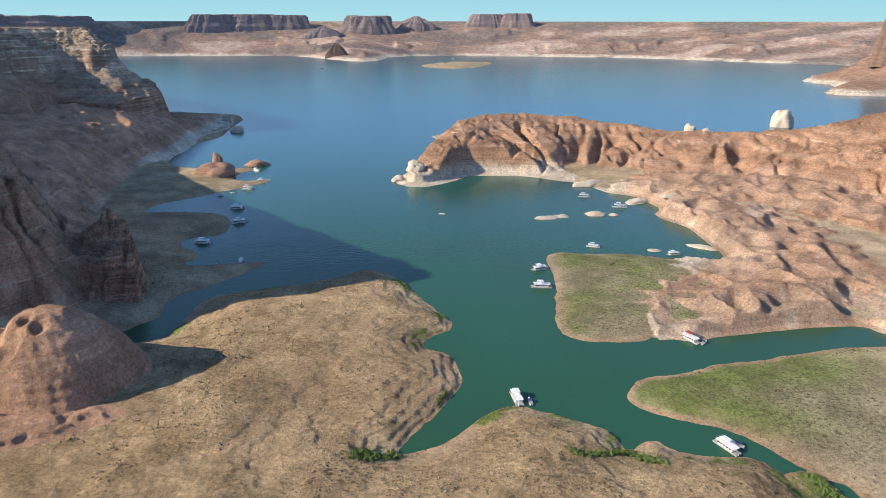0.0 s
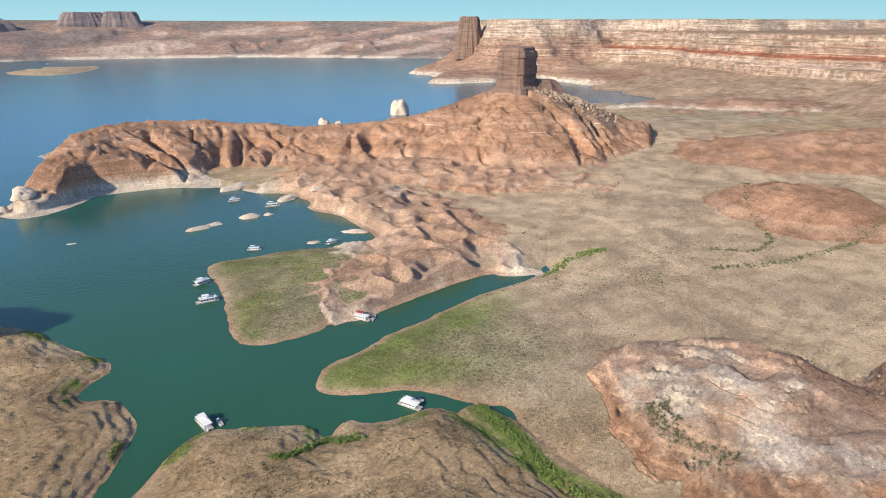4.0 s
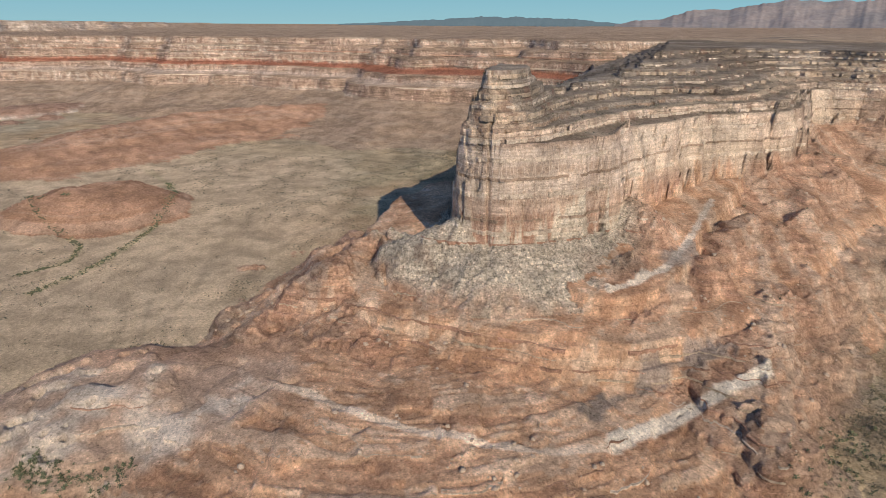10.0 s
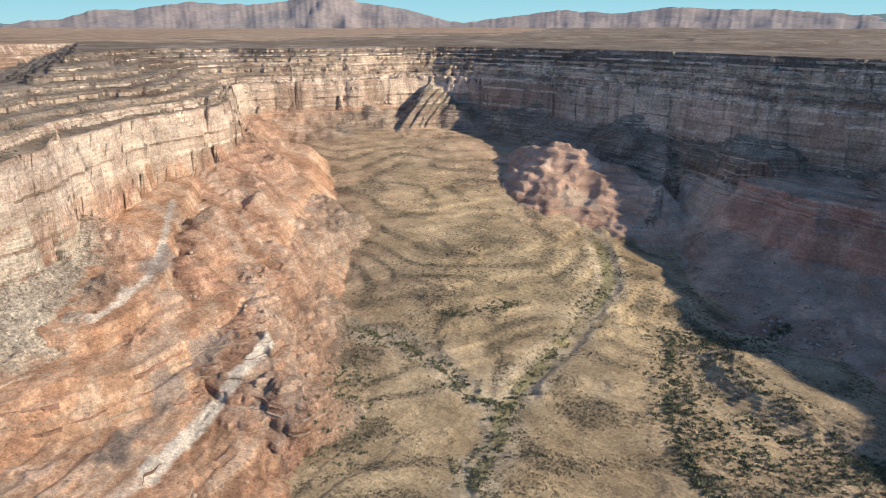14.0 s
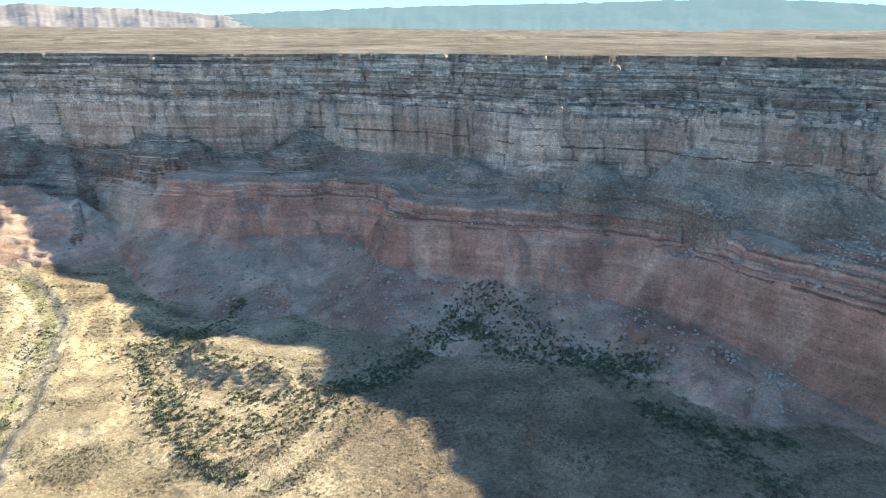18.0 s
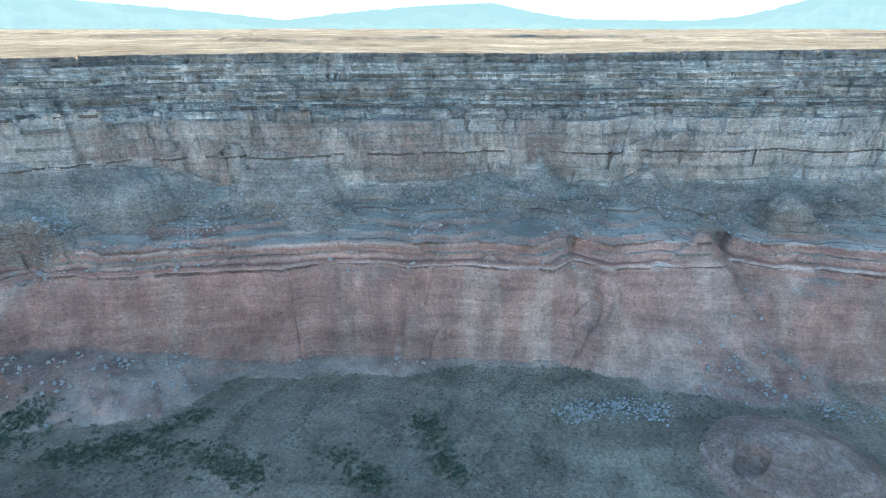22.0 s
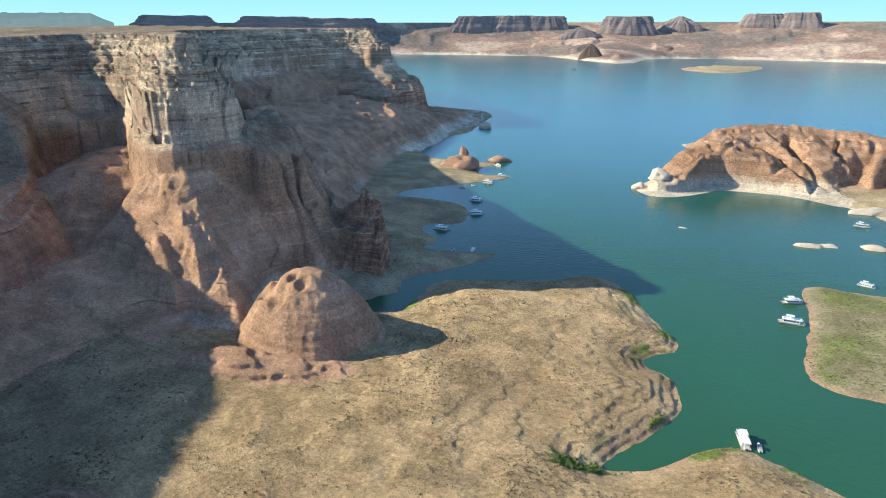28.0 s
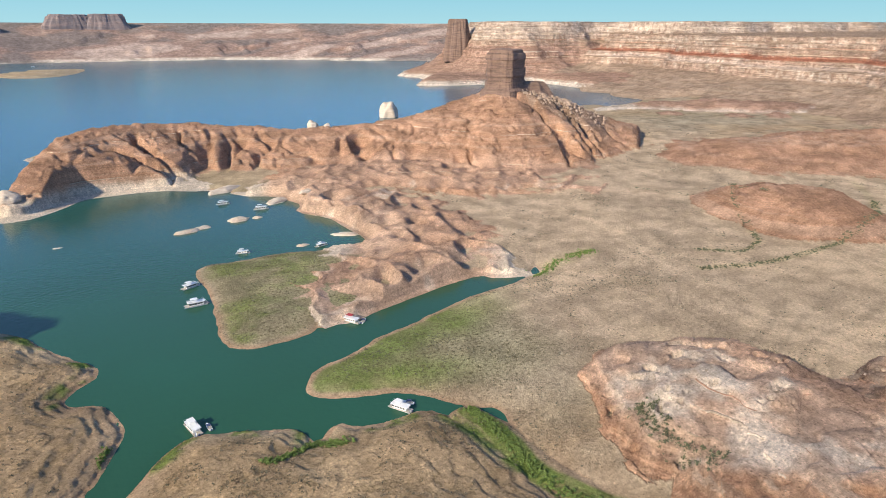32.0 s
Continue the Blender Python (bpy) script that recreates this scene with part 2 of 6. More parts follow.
near_z = bank(d_near + 2.5 * n_fine, 13, 34) + 1.3 * n_mid * step(d_near, 4, 40) + 4 * n_big * step(d_near, 15, 60)
near_z = np.minimum(near_z, bank(d_near, 30, 20))
near_z = np.where(near_z > 0.4, terrace(near_z + 0.5 * n_fine + 0.5 * n_mid, 1.7, 0.42) + 0.25 * n_tiny, near_z)
east_z = np.minimum(bank(d_east + 2 * n_fine, 6, 25), 400) + (valley - 6) * step(d_east, 20, 160)
pen_z = bank(d_pen + 2 * n_fine, 6.5, 22) + 1.2 * n_mid * step(d_pen, 5, 40)
west_z = bank(d_west + 3 * n_fine, 7, 22) + 1.5 * n_mid * step(d_west, 5, 40)
isle_z = bank(d_isle, 9, 60)
z = np.maximum(np.maximum(near_z, east_z), np.maximum(pen_z, west_z))
z = np.maximum(z, isle_z)
z = np.maximum(z, -5)
south = step(d_near, 40, 160)
z = np.where(south > 0, np.maximum(z, z * (1 - south) + (valley + 2) * south), z)
region = np.zeros(X.shape, np.int8)


def add(h, code, k=3.0):
    global z, region
    region = np.where(h > z, code, region).astype(np.int8)
    z = smax(h, z, k).astype(np.float32)


# silt closes the head of the near channel
d_plug = along([(161, 222, 0), (166, 204, 0), (165, 180, 0), (172, 138, 0)], 1)[0]
add(1.6 - 0.03 * np.maximum(0, d_plug - 3) ** 2 + 0.4 * n_fine, 0, 0.5)

# slickrock apron under the prow, with a red ledge along its head
APRON = polar([(-62, 330), (-70, 372), (-77, 470), (-84, 540), (-92, 600), (-100, 560), (-112, 600), (-124, 560), (-126, 470), (-122.5, 380), (-120, 330), (-123, 270),
               (-125, 215), (-118, 120), (-70, 120), (-60, 200), (-58, 280)])
d_apron = inside(APRON, 2)
ledges = fbm(wx, wy, 26, 3, 11)
rho, theta = np.hypot(X - 372, Y + 8) + 6 * n_mid, np.arctan2(Y + 8, X - 372)
contour = fbm(rho, theta * 26, 9, 3, 68, 0.6)
apron_z = 8 + 15 * (1 - np.exp(-np.maximum(d_apron, 0) / 22)) + 0.05 * np.maximum(0, d_apron - 20) + 2.5 * ledges + 1.0 * n_fine
apron_z = terrace(apron_z + 3 * n_big, 2.4, 0.8) + 0.3 * n_tiny + 0.7 * step(contour, -0.1, 0.1) + 0.5 * step(contour, 0.2, 0.35)
apron_z = np.where(d_apron > 0, np.minimum(apron_z, 30), 8 + 0.7 * d_apron)
add(apron_z, 1, 2.0)
LEDGE = polar([(-86, 440), (-84, 350), (-85, 325), (-89, 313), (-94, 298), (-100, 289), (-106, 285), (-111, 290), (-114.5, 298), (-117.5, 320), (-120, 350), (-123, 410), (-126, 480), (-128, 580), (-128, 700), (-118, 700), (-100, 600), (-90, 520)])
d_ledge = inside(LEDGE, 1) + 3 * n_mid + 2.0 * n_fine
ledge_z = 44 + 0.12 * np.clip(d_ledge, 0, 60) + 0.085 * np.maximum(0, RAD - 330) + 2 * ledges
fade = 1 + 6 * step(-DEG, 117, 124)
for k, (dist, drop, wide) in enumerate([(0, 4, 4), (4, 8, 5), (10, 5, 6)]):
    ledge_z = ledge_z - drop * step(-d_ledge + 1.0 * n_tiny + 5 * fbm(X, Y, 22, 3, 80 + k), dist, dist + wide * fade)
ledge_z = ledge_z - 0.85 / np.sqrt(fade) * np.maximum(0, -d_ledge - 10)
add(ledge_z, 1, 1.0)
UPPER_LEDGE = polar([(-104.5, 430), (-104, 335), (-106, 311), (-110.5, 311), (-113.7, 330), (-115.8, 364), (-116.3, 405), (-118, 470), (-119.5, 540), (-117, 560), (-112, 480), (-108, 430)])
d_upper = inside(UPPER_LEDGE, 1) + 2 * n_mid + 1.5 * n_fine
upper_z = 57 + 0.10 * np.clip(d_upper, 0, 40) + 0.12 * np.maximum(0, RAD - 330) + 1.0 * ledges - 5 * step(-d_upper, 0, 1.5) - 6 * step(-d_upper, 2.5, 4.5) - 0.75 * np.maximum(0, -d_upper - 4)
add(upper_z, 1, 1.0)

# white humped outcrop on the flats
d_hump = np.hypot(X - 279, (Y - 143) / 1.2) + 9 * n_mid
hump_z = 27 - (d_hump / 15.5) ** 2 * 1.0 + 6 * ledges + 1.6 * n_fine - 4 * step(n_fine + 0.5 * n_mid, 0.3, 0.5)
add(np.where(d_hump < 75, terrace(hump_z + 3 * n_mid, 4.5, 0.45), hump_z), 1, 1.5)

# rim mesa: ledges above a cream cliff, then scree
calm = round_az([(-180, 0.4), (-145, 0.3), (-138, 0.8), (-122, 1), (-114, 0.5), (-106, 0.25), (-92, 0.25), (-80, 0.6), (0, 0.6), (38, 0.7), (41, 0.3), (49, 0.3), (53, 0.8), (150, 1), (180, 0.5)])
tight = round_az([(-180, 0.5), (-165, 0.4), (-145, 0.4), (-138, 0.8), (-125, 1.0), (-112, 0.62), (-104, 0.38), (-90, 0.36), (-80, 0.8), (0, 0.8), (38, 0.8), (41, 0.55), (49, 0.55), (53, 0.9), (70, 1.2), (160, 1.1), (180, 0.5)])
buttress = (10 * n_mid + 6 * ridge_mid + 12 * n_big) * calm
flute = 1.7 * n_fine + 0.8 * n_tiny + 1.2 * (1 - 2 * np.abs(fbm(X, Y, 13, 2, 8)))
rim_top = round_az([(-180, 167.5), (-160, 167), (-140, 164), (-125, 165), (-105, 167), (-97, 167), (-90, 166), (0, 186), (27, 187), (36, 184), (45, 184.5), (50, 183), (59, 178), (71, 175),
                    (86, 174), (100, 171), (125, 172.5), (150, 170), (180, 167.5)])
cleft = np.maximum(0, 0.10 - np.abs(fbm(X, Y, 24, 2, 24))) / 0.10
d_out = -(d_rim + buttress + flute * tight - 2.8 * cleft) / tight
inset = round_az([(-180, 6), (-126, 20), (-119, 70), (-108, 105), (-103, 80), (-100.5, 25), (-98, 4), (-84, 4), (0, 6), (38, 6), (66, 10), (80, 16), (150, 14), (180, 6)])
upper = rim_top.copy()
column = 1.5 * cells(wx, wy, 15, 0.4, 301) + 1.2 * fbm(X, Y, 9, 2, 302) + 1.2 * n_tiny
extra = round_az([(-180, 0), (-124, 0), (-116, 20), (-90, 22), (-84, 10), (0, 0), (180, 0)])
for k, (dist, drop, wide) in enumerate([(0, 6, 1.6), (4, 5, 2.0), (8, 6, 1.6), (12, 5, 2.4), (17, 6, 1.6), (21, 4, 2.4), (25, 6, 1.6), (29, 8, 1.6), (31.4, 9, 1.2), (33.6, 12, 1.4), (35.8, 7, 1.0), (37.4, extra, 2.0)]):
    off = (2.4 * fbm(X, Y, 17 + 3 * k, 2, 40 + k) + 1.3 * fbm(X, Y, 6, 2, 140 + k)) / np.maximum(tight, 0.5)
    off = off + (column / np.maximum(tight, 0.6) if k > 6 else 0.35 * flute + (1.5 + 0.8 / tight) * cells(wx, wy, 10 + k, 0.5 + 0.9 * k, 150 + k)) + 1.2 * cells(X, Y, 4.5, 1.1 * k, 170 + k)
    back_off = inset * max(0, 7 - k) / 7 / tight
    upper = upper - drop * step(d_out + off + back_off, dist, dist + wide)
scree = np.maximum(0, d_out - 39)
reach = round_az([(-180, 70), (-168, 70), (-160, 220), (-66, 220), (-60, 60), (0, 60), (22, 60), (28, 110), (32, 60), (36, 40), (40, 8), (50, 8), (56, 20), (70, 42), (100, 40), (150, 40), (180, 70)])
prow = step(-DEG, 70, 80) * step(DEG, -116, -109)
cones = 34 * np.maximum(0, fbm(X, Y, 50, 2, 15) - 0.08)
upper = upper + cones * step(d_out, 20, 40) - 0.6 * tight * scree - (2.2 + 4 * step(-np.abs(DEG - 46), -11, -7)) * np.maximum(0, scree - reach) + (1.6 * n_fine + 0.8 * n_tiny) * step(d_out, 36, 46)
upper = upper - 9 * prow * step(scree * tight + 7 * n_mid + 3 * n_fine, 40, 45)
joints = np.maximum(0, 0.05 - np.abs(fbm(X, Y, 85, 2, 23))) / 0.05
d_low = d_red + 4.0 * n_mid + 5.0 * ridge_mid + 2.5 * n_big + 0.9 * flute - 2.0 * joints - 1.4 * cleft
wall = round_az([(-180, 1), (-166, 1), (-161, 0), (0, 0), (56, 0), (61, 1), (180, 1)])
upper = upper - 5.0 * np.clip(-d_low - 1, 0, 40) * wall
flat_top = 168 + 3 * n_big - 0.0035 * np.maximum(0, RAD - 700) + 8 * step(fbm(X, Y, 260, 3, 35), 0.05, 0.12) * step(d_rim, 150, 350)
top_fall = step(d_rim, 20, 500)
upper = np.where(d_rim > 0, upper * (1 - top_fall) + (rim_top * 0.4 + 0.6 * flat_top) * top_fall + 1.2 * n_mid * step(d_rim, 5, 40), upper)
upper = np.where((scree > 2) & (DEG < -60), upper + (terrace(upper + 2 * n_mid, 5.0, 0.7) - upper) * 0.6 * (1 - 0.8 * prow * step(-scree * tight, -45, -35)) + 1.5 * prow * np.abs(n_fine) + 0.8 * prow * n_tiny, upper)
add(upper, 2, 1.5)

# lower red cliff below the bench
bench = terrace(77 + 0.22 * np.clip(d_low, 0, 120) + 2.0 * n_mid + 1.5 * n_big, 3.2, 0.75 + 0 * d_low) + 1.2 * np.maximum(0, n_fine)
low = bench.copy()
cliff_lean = round_az([(-180, 15), (-160, 15), (0, 26), (60, 24), (72, 30), (84, 26), (96, 24), (99, 10), (125, 9), (140, 12), (150, 17), (168, 15), (180, 15)])
cliff_fall = round_az([(-180, 20), (-165, 16), (-160, 30), (0, 40), (60, 40), (68, 46), (80, 42), (88, 40), (100, 47), (130, 46), (142, 32), (160, 27), (172, 24), (180, 20)])
for k, (dist, drop, wide) in enumerate([(0, 5, 2), (3, 4, 2), (7, 6, 5), (10, cliff_fall, cliff_lean)]):
    low = low - drop * step(-d_low + 1.5 * fbm(X, Y, 20, 2, 60 + k), dist, dist + wide)
low = low - 0.36 * np.maximum(0, -d_low - 20) + 1.6 * n_mid * step(-d_low, 6, 14) + (terrace(low + 2 * n_mid, 4.0, 0.7) - low) * 0.6 * step(-d_low, 22, 30)
add(low, 3, 2.0)

d_rub, rub_h, _ = along([tuple(q) + (h,) for q, h in zip(polar([(-148, 650), (-152, 605), (-157, 575), (-161, 552)]), (80, 95, 84, 64))], 2)
add(terrace(0.92 * rub_h - 0.62 * d_rub + 12 * fbm(X, Y * 0.5, 45, 4, 46), 6.0, 0.5) + 0.8 * n_tiny + 3.5 * ridge_mid + 1.6 * (1 - 2 * np.abs(fbm(X, Y, 13, 2, 8))) - 2, 3, 1.0)

d_fin, fin_h, fin_s = along([tuple(q) + (h,) for q, h in zip(polar([(-140.2, 850), (-139, 815), (-137.6, 785), (-135.6, 745)]), (118, 100, 78, 50))], 1)
add(fin_h - 0.8 * d_fin + 9 * np.abs(vnoise((X * 0.98 + Y * 0.2) / 6, fin_s / 70, 44)) + 2 * n_fine, 2, 2.0)
# a slumped apron against the lower cliff, and rubble that fills the recess
def spill(rows, slope, rough, code, k=2.0):
    """A ridge or fan of rubble: heading, distance and height along its back."""
    d, h, _ = along([tuple(q) + (r[2],) for q, r in zip(polar([r[:2] for r in rows]), rows)], 1)
    fall = 5 * np.maximum(0, -d_low - 1) if code == 2 else 0
    add(h - slope * d - fall + rough * n_mid + 0.6 * rough * n_fine + 0.3 * rough * n_tiny, code, k)


spill([(86.5, 360, 84), (89, 340, 70), (92.5, 320, 44), (95.5, 300, 12)], 1.1, 2.0, 3)
spill([(85.5, 350, 62), (84, 335, 42), (88, 308, 22)], 0.55, 3.0, 3)
spill([(85.2, 402, 76), (84.8, 365, 42), (85.6, 338, 22)], 0.6, 2.5, 3)
spill([(67.5, 450, 74), (67, 415, 44), (68, 385, 26)], 0.6, 2.5, 3)
for fan_rows in ([(102, 412, 122), (100, 380, 98), (97.5, 352, 84)], [(91, 420, 104), (90, 395, 88)], [(57.5, 690, 140), (56.5, 640, 108), (55.5, 575, 66)], [(53, 700, 132), (53.2, 640, 98), (53.5, 560, 58)],
                 [(170.5, 512, 106), (171.5, 480, 86)], [(158, 462, 100), (157, 438, 84)], [(126, 418, 98), (127, 395, 82)], [(113, 420, 104), (112, 392, 84)], [(78, 455, 100), (79, 430, 84)]):
    spill(fan_rows, 0.72, 1.6, 2, 3.0)
d_fill, fill_h, _ = along([tuple(q) + (h,) for q, h in zip(polar([(72, 395), (65, 420), (58, 480), (53, 480)]), (26, 30, 36, 38))], 1)
add(fill_h - 0.24 * d_fill + 3 * n_mid + 2 * n_fine, 4, 4.0)
d_cone, cone_h, _ = along([tuple(q) + (h,) for q, h in zip(polar([(145, 400), (144, 375), (143, 350)]), (60, 34, 12))], 1)
add(cone_h - 0.6 * d_cone + 2 * n_fine, 3, 2.0)

# west slopes: red slickrock from the pillar and the mesa down to the shore
FOOT = polar([(68, 440), (62, 520), (56, 520), (51, 440), (46.5, 388), (43, 390), (40, 425), (36.5, 450), (33, 440), (31.5, 485), (31.5, 560), (31, 640), (30, 740), (28, 850), (26.3, 960), (23.6, 1060),
              (20.5, 1200), (18.2, 1400), (18.4, 1500), (28, 1500), (40, 1100), (60, 800)])
d_foot = inside(FOOT, 1) + 7 * n_mid + 10 * n_big
gully = 1 - 2 * np.abs(fbm(X, Y, 75, 3, 16))
slope_z = 7 + 96 * (1 - np.exp(-np.maximum(d_foot, 0) / (40 + 85 * step(RAD, 480, 700)))) + 13 * gully * step(d_foot, 5, 60) + 2.0 * n_fine
slope_z = slope_z * (1 - 0.72 * step(np.hypot(X, Y), 1050, 1380))
near_block = step(DEG, 46.8, 48.6) * step(-RAD, -560, -500)
slope_z = slope_z - np.maximum(0, slope_z - 58) * 0.85 * near_block - 22 * near_block * step(RAD, 440, 480)
slope_z = slope_z - 9 * step(-along([tuple(q) + (0,) for q in polar([(47.6, 480), (46.6, 445), (45.9, 405), (45.6, 385)])], 1)[0] - 2 * n_fine, -9, -2)
slope_z = np.where(d_foot > 0, terrace(slope_z + 2 * n_mid - 5 * step(n_fine + 0.5 * n_mid, 0.28, 0.5), 9, 0.2), 7 + 0.9 * d_foot)
add(slope_z, 4, 3.0)
spill([(45.0, 500, 116), (44.6, 470, 92), (44.0, 440, 68), (43.0, 408, 46), (42.0, 382, 22)], 1.15, 5.0, 4, 4.0)
d_dome = np.hypot((X + 205) / 1.15, Y - 294) + 5 * n_mid + 2 * n_fine
dome_z = 50 * (1 - (np.maximum(d_dome, 0) / 44) ** 2.2) + 3.0 * n_mid + 2.6 * n_fine + 1.0 * n_tiny + 0.12 * np.clip(-(X + 205), -40, 30)
dome_z = np.where(d_dome > 30, terrace(dome_z + 1.5 * n_mid, 5.0, 0.22), dome_z)
for hx, hy, hr, hd in ((-226, 284, 4.5, 6), (-215, 276, 5.0, 5), (-204, 283, 3.0, 4), (-228, 295, 3.0, 5), (-213, 288, 3, 4), (-234, 283, 3, 5)):
    dome_z = dome_z - hd * np.exp(-(((X - hx) ** 2 + 0.6 * (Y - hy) ** 2) / (hr * (1 + 0.5 * n_fine)) ** 2) ** 2)
add(dome_z, 5, 3.0)
d_low_b, low_bh, _ = along([(-262, 228, 12), (-235, 242, 18), (-196, 246, 15), (-160, 262, 11)], 2)
add(terrace(low_bh - 0.02 * d_low_b ** 2 + 3 * n_mid + 2.5 * n_fine, 3.5, 0.5), 5, 2.0)
for mx, my, mh, mr, hx, hy in [(-254, 64, 27, 40, -243, 46), (-204, 112, 24, 30, -209, 120)]:
    dm = np.hypot(X - mx, Y - my) + 5 * n_mid
    add(mh - (dm / mr) ** 2 * 16 + 2 * n_fine + 4 * n_mid - 4.5 * step(-np.hypot(X - hx, (Y - hy) * 1.3) - 2 * n_fine, -9, -5), 5, 5.0)

# slickrock ridge with the tower
d_ridge, ridge_h, ridge_s = along([(-35, 800, 18), (0, 860, 48), (60, 960, 64), (160, 990, 62), (270, 960, 46), (380, 900, 46), (480, 860, 56), (560, 830, 78), (625, 790, 106), (700, 780, 92), (800, 740, 50)], 2)
hollow = np.abs(fbm(wx, wy, 62, 2, 13))
toes = np.abs(vnoise(ridge_s / 52 + 0.5 * n_mid, d_ridge / 300, 55)) + 0.25 * np.abs(vnoise(ridge_s / 20 + 0.6 * n_mid, d_ridge / 90, 56))
ridge_z = ridge_h - 19 * step(0.30 - toes, 0, 0.30) * step(d_ridge, 15, 55) - 0.0016 * d_ridge ** 2 - 0.13 * d_ridge - 7 * step(0.12 - hollow, 0, 0.12) * step(d_ridge, 10, 60) + 6 * n_mid + 3.5 * n_fine + 1.2 * n_tiny - 5 * step(n_fine + 0.4 * n_mid, 0.3, 0.5)
ridge_z = np.maximum(ridge_z, 0.28 * ridge_h - 0.09 * d_ridge + 4 * hollow + 3 * ledges)
ridge_z = np.minimum(ridge_z, bank(d_pen, 140, 40) + 2)
add(ridge_z, 6, 4.0)
# low bumps of bare rock on its near side
d_bare, bare_h, _ = along([(205, 392, 10), (240, 410, 13), (280, 450, 12), (300, 560, 13), (270, 660, 13), (290, 740, 16), (400, 720, 18), (440, 640, 16), (520, 580, 14), (570, 490, 9)], 2)
hump = 1 - 1.8 * np.abs(fbm(wx, wy, 27, 2, 18))
add(np.minimum(bare_h - 5 + 9 * hump + 2.5 * n_fine + 0.8 * n_tiny - 0.0016 * d_bare ** 2, bank(d_pen, 30, 12) + 0.5), 6, 2.0)
# red knoll and slopes in the east valley
add(36 - ((np.hypot(X - 640, (Y - 325) / 1.1) + 14 * n_mid + 8 * n_big) / 78) ** 2 * 22 + 3 * ledges + 2 * n_fine, 6, 4.0)
d_far, far_h, _ = along([(880, 520, 34), (1000, 450, 40), (1150, 420, 44), (1250, 250, 46), (1250, 60, 46)], 2)
add(far_h + 2 - 0.19 * d_far + 6 * ledges + 2 * n_big, 6, 5.0)

# white-footed outcrop by the far bay
d_bay, bay_h, _ = along([(1160, 1010, 20), (1260, 915, 36), (1330, 830, 38), (1450, 760, 30), (1560, 700, 22)], 2)
add(bay_h - 0.0035 * d_bay ** 2 + 4 * n_mid + 3 * n_fine, 8, 3.0)
for bx, by in ((1230, 760), (1300, 720), (1140, 860)):
    add(24 - (np.hypot(X - bx, Y - by) / 30) ** 2 * 9 + 3 * n_fine, 8, 2.0)

# far mesas in the east
big_ridges = 50 * n_big + 150 * fbm(X, Y, 330, 3, 21)
for d, top, code in ((d_erim, 166, 7), (d_nerim, 212, 8)):
    out = -(d + big_ridges + 6 * n_mid)
    m = np.full(X.shape, top, np.float32) + np.minimum(0.006 * np.maximum(0, d), 5)
    for k, (dist, drop, wide) in enumerate([(0, 14, 5), (22, 12, 6), (44, 18, 6), (80, 14, 8), (120, 20, 8)]):
        m = m - drop * step(out + 8 * fbm(X, Y, 50, 2, 70 + k), dist, dist + wide)
    m = m - (0.21 if code == 7 else 0.42) * np.maximum(0, out) + 2 * n_mid
    add(m, code, 3.0)
add(np.where(d_ne > 0, 22 * (1 - np.exp(-np.maximum(d_ne, 0) / 14)) + 0.06 * np.maximum(0, d_ne) + 3 * n_mid, d_ne * 0.2), 8, 4.0)

# the far plain climbs gently to the skyline
plain = np.where(d_north > 0, 9 * (1 - np.exp(-np.maximum(d_north, 0) / 12)) + (6 * n_big + 12 * fbm(X, Y, 300, 3, 33) + 26 * step(fbm(X, Y, 210, 3, 34), 0.16, 0.24)) * step(d_north, 20, 200), d_north * 0.05)
add(plain, 9, 3.0)
SKYLINE = round_az([(-180, 0.05), (-120, 0.0), (-90, 0.15), (-60, 0.3), (0, 0.33), (40, 0.25), (60, -0.1), (120, -0.6), (150, -0.5), (180, 0.05)])
sky_z = 190 + 4900 * np.tan(np.radians(SKYLINE))
lift = np.where(d_north > 0, np.clip(d_north / (d_north + np.maximum(0, 4950 - RAD) * 1.2 + 1), 0, 1), 0)
lift = np.where((np.abs(DEG) < 55), lift, 0)
lift = np.maximum(lift, np.clip((RAD - 3300) / 1600, 0, 1) * step(np.abs(DEG), 24, 60) * (z > 20))
z = z + np.maximum(0, sky_z - z) * lift
z = z.astype(np.float32)

# ---------------------------------------------------------------- ring rows gather where the land is steep
rise = np.arctan((z - EYE[2]) / RR[None, :])
sight = np.diff(np.maximum.accumulate(rise, axis=1), axis=1)
slope_r = np.abs(np.diff(z, axis=1)) / np.diff(RR)[None, :]
dens = 3.0 * sight + 0.00022 * np.sqrt(1 + np.minimum(slope_r, 8) ** 2) * (1 / (1 + (RR[None, 1:] / 2600) ** 2))
freq = np.fft.rfftfreq(NA)
soft = np.exp(-2 * (math.pi * freq * 6) ** 2)[:, None]
dens = np.maximum(np.fft.irfft(np.fft.rfft(dens, axis=0) * soft, n=NA, axis=0), 0.0001)
cum = np.concatenate([np.zeros((NA, 1)), np.cumsum(dens, axis=1)], 1)
cum /= cum[:, -1:]
want = np.linspace(0, 1, ROWS)
jj = np.empty((NA, ROWS), np.float32)
for i in range(NA):
    jj[i] = np.interp(want, cum[i], np.arange(NR))


def pick(field):
    j0 = np.minimum(jj.astype(int), NR - 2)
    w = jj - j0
    a = np.take_along_axis(field, j0, 1)
    return a + (np.take_along_axis(field, j0 + 1, 1) - a) * w


GX, GY, GZ = pick(X), pick(Y), pick(z)
code = np.take_along_axis(region, np.round(jj).astype(int), 1)

